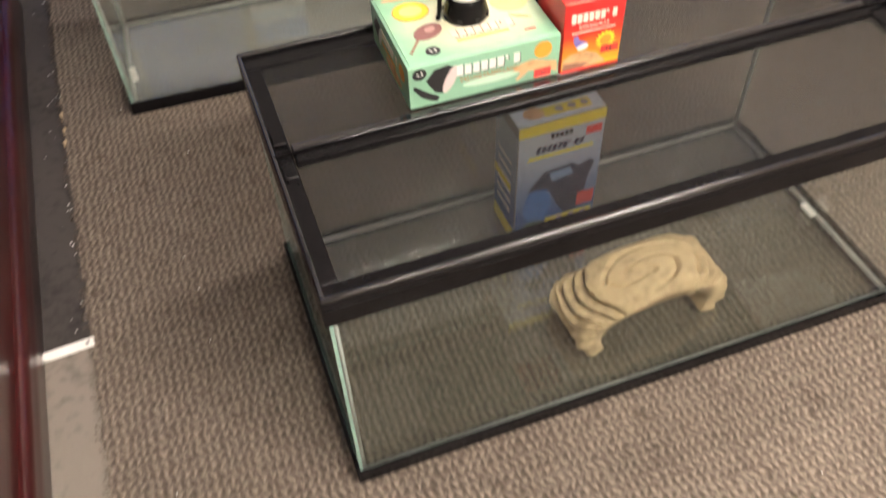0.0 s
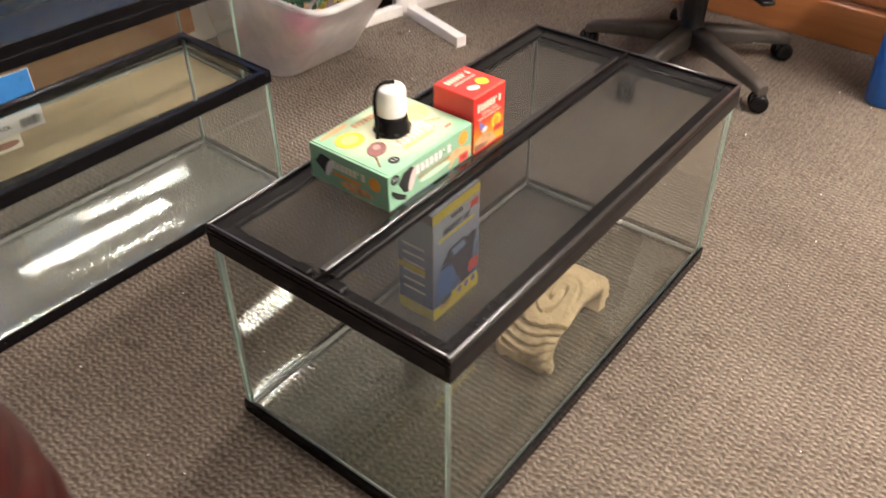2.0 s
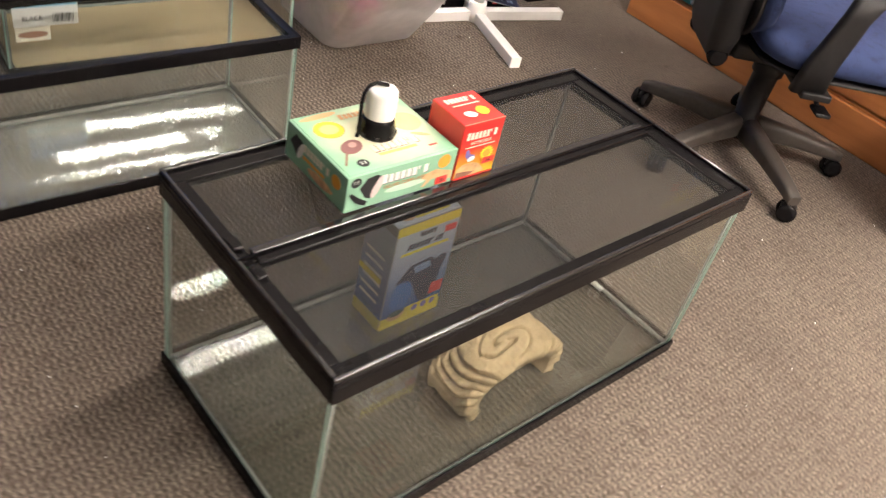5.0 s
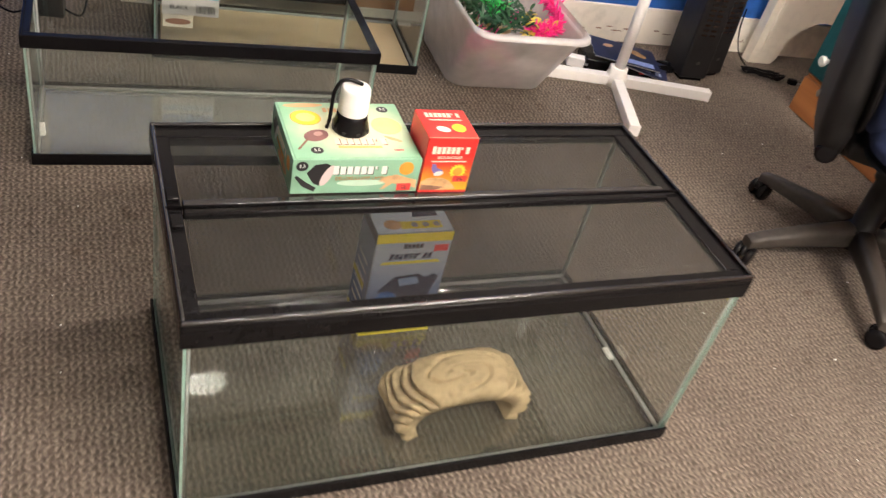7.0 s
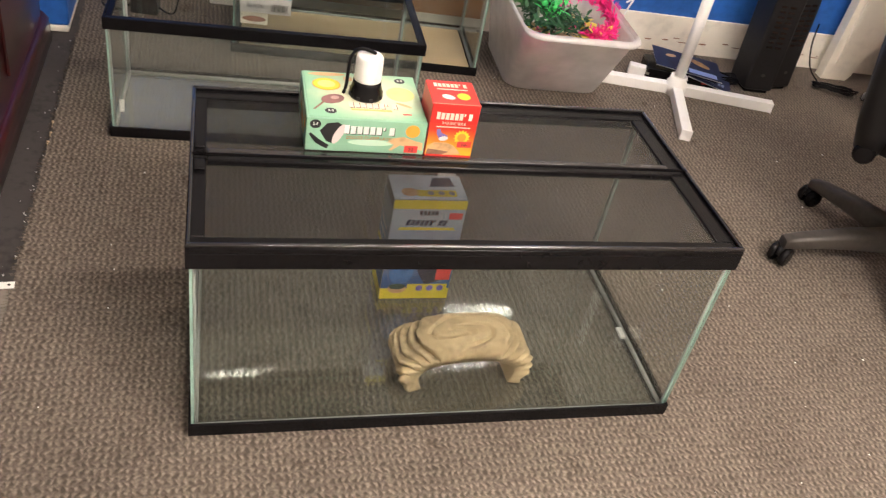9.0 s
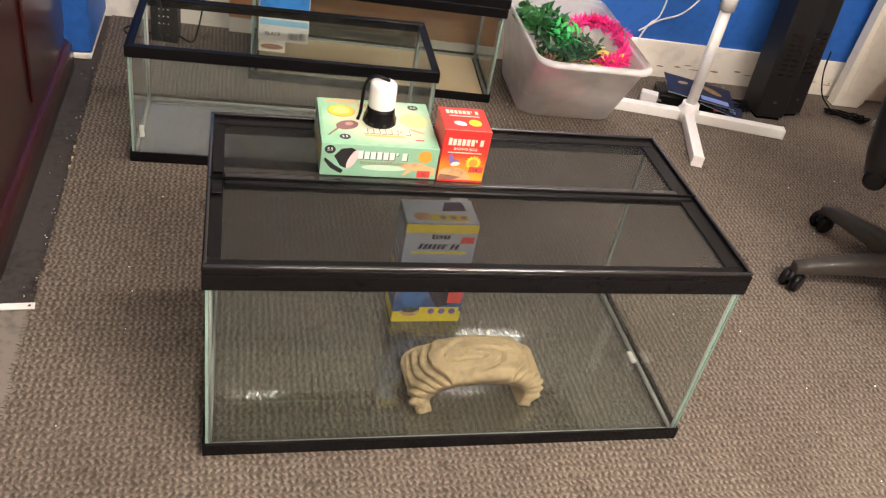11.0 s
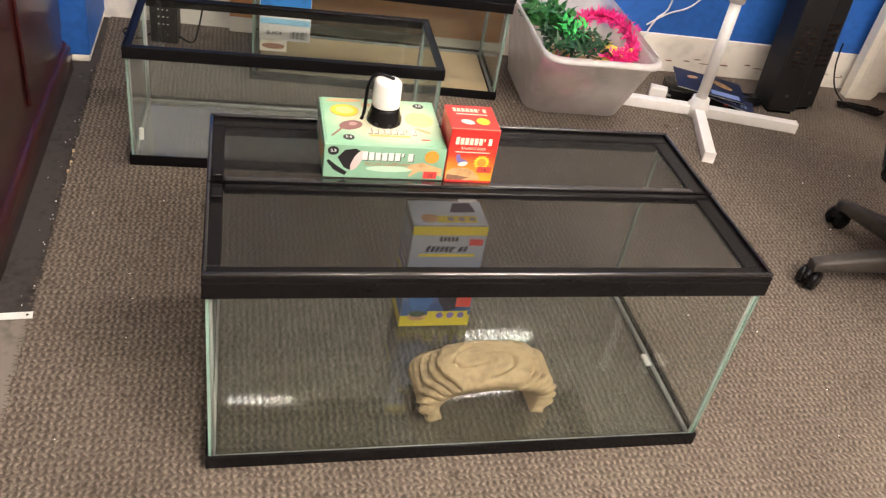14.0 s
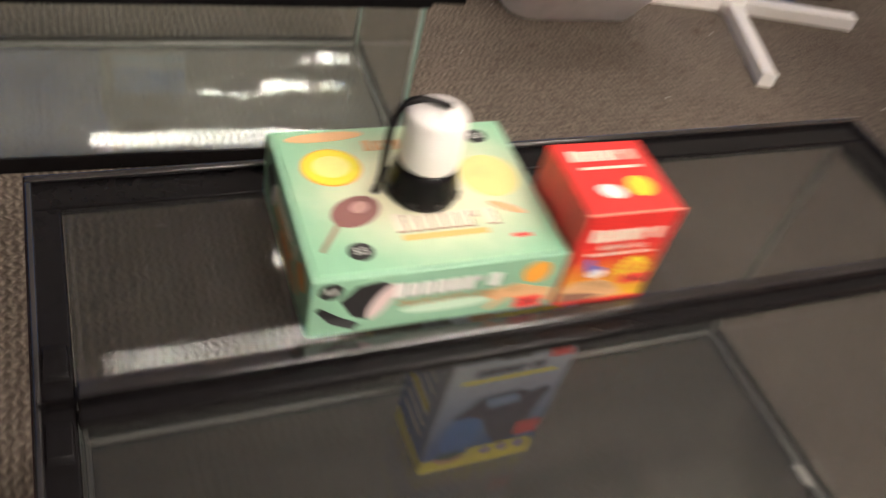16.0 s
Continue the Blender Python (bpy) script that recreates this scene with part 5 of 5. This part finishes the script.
# ---- cream plastic table by the wall ----
tb = thing("plastic_bench", "cream moulded plastic bench with arched end panel", "bench", pose(2.275, 1.590, 0, 0, 0, -4.6))
arch = [(0.135 + 0.30 * k / 12, 0.02 + 0.165 * math.sin(math.pi * k / 12) ** 0.45) for k in range(13)]
outline = [(0.015, 0.0), (0.120, 0.0)] + arch + [(0.450, 0.0), (0.555, 0.0), (0.545, 0.60), (0.030, 0.60)]
bm = flat(outline, 0.045, on_front(0.045))
bmesh.ops.triangulate(bm, faces=[f for f in bm.faces if len(f.verts) > 4])
part("end_panel", bm, CREAM_PLASTIC, tb)
for x in (0.045, 0.49):
    part("panel_rib", box(x, -0.008, 0.06, x + 0.016, -0.0003, 0.58, 0.004, 3), CREAM_PLASTIC, tb)
part("seat_board", box(0.0, -0.015, 0.6005, 0.575, 0.085, 0.63, 0.01, 3), CREAM_PLASTIC, tb)

# ---- pine cabinet ----
pc = thing("pine_cabinet", "orange stained knotty pine cabinet with plank base", "cabinet", pose(2.20, 0, 0, 0, 0, -1.5))
part("carcass", box(0.02, -1.10, 0.0, 0.55, 1.25, 0.80, 0.004, 2), PINE, pc)
part("plinth", box(0.0, -1.10, 0.002, 0.0196, 1.255, 0.132, 0.004, 2), PINE, pc)
part("plinth_lip", box(0.008, -1.10, 0.1325, 0.0196, 1.252, 0.142, 0.003, 2), PINE, pc)
for i, y in enumerate((-1.06, -0.56, -0.06, 0.44)):
    d = part("door", box(0.004, y, 0.150, 0.0196, y + 0.485, 0.74, 0.004, 2), PINE, pc)
    part("door_panel", box(-0.001, y + 0.07, 0.215, 0.0036, y + 0.415, 0.67, 0.003, 3), PINE, d)
    part("hinge", box(-0.004, y + 0.476, 0.20, 0.0036, y + 0.486, 0.26, 0.001, 1), BLACK_MATT, d)
dr = part("drawer", box(-0.002, 0.94, 0.150, 0.0196, 1.252, 0.74, 0.004, 2), TEAL, pc, "dark teal painted front")
part("knob", lathe([(0.008, 0), (0.008, 0.012), (0.017, 0.018), (0.019, 0.026), (0.012, 0.033)], 24, pose(-0.0022, 1.19, 0.22, 0, -90, 0)), WHITE_PVC, dr, "white round knob")
part("countertop", box(-0.03, -1.12, 0.8005, 0.58, 1.27, 0.835, 0.006, 3), PINE, pc)


# ---- stacked blue jugs ----
def jug(m):
    j = thing("water_jug", "square blue plastic jug with dark oval label", "jug", m, "stacked jugs")
    prof = [(0.010, 0.0), (0.0, 0.010), (0.0, 0.205), (0.006, 0.225), (0.025, 0.243), (0.060, 0.252)]
    part("body", loft([[(x, y, z) for x, y in round_rect(-0.12 + o, -0.145 + o, 0.12 - o, 0.145 - o, max(0.02, 0.045 - o * 0.3), 6)] for o, z in prof]), BLUE_JUG, j)
    q = on_left(-0.1202)
    part("label", flat(oval(0.010, 0.125, 0.105, 0.066, 40), 0.0004, q), NAVY_INK, j, "dark oval label")
    q2 = on_left(-0.1208)
    letter_bars("name_bar", -0.055, 0.150, 0.062, 0.017, 4, WHITE_INK, j, q2)
    letter_bars("name_bar", -0.005, 0.124, 0.060, 0.017, 4, WHITE_INK, j, q2)
    bm = bmesh.new()
    for a in (45, 135, 225, 315):
        joined(bm, flat(oval(0.028 + 0.010 * math.cos(radians(a)), 0.160 + 0.009 * math.sin(radians(a)), 0.009, 0.007, 14, a), 0.0003, q2))
    for a in (45, 135, 225, 315):
        joined(bm, flat(oval(0.055 + 0.007 * math.cos(radians(a)), 0.152 + 0.006 * math.sin(radians(a)), 0.006, 0.005, 14, a), 0.0003, q2))
    part("clover_print", bm, plain("clover_green", (0.12, 0.42, 0.06), 0.4, grain=40, vary=0.15, bump=0), j, "green clover print")
    part("small_bar", flat(rect(-0.050, 0.112, 0.075, 0.117), 0.0003, q2), GREY_CARD, j)
    part("shine_print", flat([(-0.078, 0.088), (-0.05, 0.074), (0.06, 0.070), (0.095, 0.088), (0.08, 0.100), (-0.06, 0.104)], 0.0003, q2), plain("label_photo", (0.13, 0.12, 0.15), 0.4, grain=90, vary=0.9, bump=0), j)
    part("barcode_patch", flat(rect(-0.058, 0.080, -0.022, 0.106), 0.0003, on_left(-0.1213)), WHITE_INK, j)
    words("size", "5", 0.034, WHITE_INK, j, on_left(-0.1213) @ pose(0.048, 0.076, 0))
    part("neck", lathe([(0.030, 0.2522), (0.030, 0.2560), (0.033, 0.2565), (0.033, 0.2572)], 24), BLUE_JUG, j)
    return j


jug(pose(1.995, -0.195, 0.0, 0, 0, 10))
jug(pose(1.995, -0.190, 0.2575, 0, 0, 12))


# ---- office chair ----
ch = thing("office_chair", "blue fabric office chair on five black castor legs", "office chair", pose(1.774, 0.441, 0, 0, 0, -40))
for k in range(5):
    a = 172.6 - 72 * k + 40
    rows = []
    for r, z, w, h in ((0.035, 0.105, 0.028, 0.034), (0.16, 0.095, 0.024, 0.026), (0.29, 0.075, 0.020, 0.018), (0.325, 0.066, 0.018, 0.014)):
        rows.append([(r, y, z + zz) for y, zz in round_rect(-w, -h, w, h, h * 0.6, 4)])
    leg = loft(rows)
    bmesh.ops.transform(leg, matrix=pose(0, 0, 0, 0, 0, a), verts=leg.verts[:])
    bmesh.ops.recalc_face_normals(leg, faces=leg.faces[:])
    lg = part("leg", leg, GREY_CHAIR, ch)
    cm = pose(0, 0, 0, 0, 0, a) @ pose(0.315, 0, 0.028, 0, 0, 35 + 50 * k)
    bm = bmesh.new()
    for s in (-1, 1):
        lathe([(0.014, -0.009), (0.025, -0.008), (0.0275, 0.0), (0.025, 0.008), (0.014, 0.009)], 22, cm @ pose(0, s * 0.016, 0, 90, 0, 0), bm)
    part("castor_wheel", bm, BLACK, lg)
    part("castor_hood", loft([[(0.022 * math.cos(q) * s, 0.008 * math.sin(q) * s, z) for q in [2 * math.pi * i / 16 for i in range(16)]] for s, z in ((1, 0.003), (1, 0.020), (0.5, 0.030))]), BLACK_MATT, lg).data.transform(cm)
part("column", lathe([(0.046, 0.075), (0.046, 0.13), (0.034, 0.135), (0.036, 0.27), (0.044, 0.275), (0.044, 0.325)], 28), BLACK_MATT, ch)
part("mechanism", box(-0.15, -0.08, 0.3252, 0.13, 0.08, 0.372, 0.012, 3), BLACK_MATT, ch)
for s, ln in ((1, 0.22), (-1, 0.26)):
    lv = part("lever", tube([(0.02, s * 0.08, 0.345), (0.03, s * (ln - 0.05), 0.338), (0.035, s * ln, 0.325)], 0.006, 8), BLACK, ch)
    part("paddle", box(0.018, -0.028, -0.006, 0.058, 0.028, 0.006, 0.005, 3, m=pose(0.0, s * (ln + 0.02), 0.320)), BLACK, lv)


def pad(w, d, th, r, crown, nseg=10):
    rows = []
    for z, o in ((0, 0.03), (0.010, 0.008), (th * 0.5, 0.0), (th * 0.85, 0.012), (th, 0.045), (th + crown * 0.6, 0.11), (th + crown, 0.17)):
        rows.append([(x, y, z) for x, y in round_rect(-w + o, -d + o, w - o, d - o, max(0.02, r - o), nseg)])
    return loft(rows)


seat = pad(0.25, 0.255, 0.075, 0.12, 0.012)
bmesh.ops.transform(seat, matrix=pose(0.115, 0, 0.392), verts=seat.verts[:])
part("seat", seat, BLUE_CLOTH, ch, "blue woven seat")
shell = pad(0.245, 0.25, 0.016, 0.12, 0.001)
bmesh.ops.transform(shell, matrix=pose(0.115, 0, 0.3725), verts=shell.verts[:])
part("seat_shell", shell, BLACK_MATT, ch)
BACK = pose(-0.150, 0, 0.42, 0, -8, 0) @ pose(0, 0, 0.25, 0, 90, 0)
cush = pad(0.27, 0.182, 0.050, 0.13, 0.010)
bmesh.ops.transform(cush, matrix=BACK, verts=cush.verts[:])
part("backrest", cush, BLUE_CLOTH, ch, "blue woven backrest")
bsh = pad(0.275, 0.187, 0.020, 0.14, 0.018)
bmesh.ops.transform(bsh, matrix=BACK @ pose(0, 0, -0.0005) @ Matrix.Diagonal((1, 1, -1, 1)), verts=bsh.verts[:])
bmesh.ops.reverse_faces(bsh, faces=bsh.faces[:])
part("back_shell", bsh, BLACK_MATT, ch, "black plastic back shell")
part("back_bar", tube([(-0.08, 0, 0.345), (-0.13, 0, 0.335), (-0.187, 0, 0.35), (-0.195, 0, 0.40)], 0.034, 12), BLACK_MATT, ch)
cover = []
for z, w, th in ((0.318, 0.075, 0.020), (0.335, 0.105, 0.032), (0.40, 0.140, 0.040), (0.52, 0.160, 0.042), (0.72, 0.155, 0.036), (0.86, 0.12, 0.022)):
    cx = -0.201 - 0.14 * (z - 0.36)
    cover.append([(x, y, z) for x, y in round_rect(cx - th, -w, cx + th, w, th * 0.9, 5)])
part("back_cover", loft(cover), BLACK_MATT, ch, "black moulded plastic cover behind the backrest")
part("bracket_bolt", lathe([(0.010, 0), (0.010, 0.004), (0.006, 0.006)], 18, pose(-0.2455, 0.095, 0.395, 0, -90, 0)), GREY_CARD, ch, "grey bolt head")
for s in (-1, 1):
    part("adjuster_knob", lathe([(0.014, 0), (0.026, 0.004), (0.027, 0.022), (0.020, 0.030)], 18, pose(-0.200, s * 0.0855, 0.335, -90 * s, 0, 0)), BLACK, ch)
for s in (-1, 1):
    ap = part("armrest", box(-0.10, -0.035, 0, 0.15, 0.035, 0.028, 0.012, 3, m=pose(-0.01, s * 0.275, 0.640)), BLACK_MATT, ch)
    post = loft([[(x, y, z) for x, y in round_rect(dx - w, s * 0.273 - 0.016, dx + w, s * 0.273 + 0.016, 0.012, 4)] for z, w, dx in ((0.36, 0.045, -0.02), (0.44, 0.040, -0.015), (0.56, 0.034, 0.01), (0.6395, 0.042, 0.03))])
    part("arm_post", post, BLACK_MATT, ap)
    part("arm_bracket", box(-0.04, min(s * 0.10, s * 0.30), 0.352, 0.04, max(s * 0.10, s * 0.30), 0.3705, 0.004, 2), BLACK_MATT, ap)
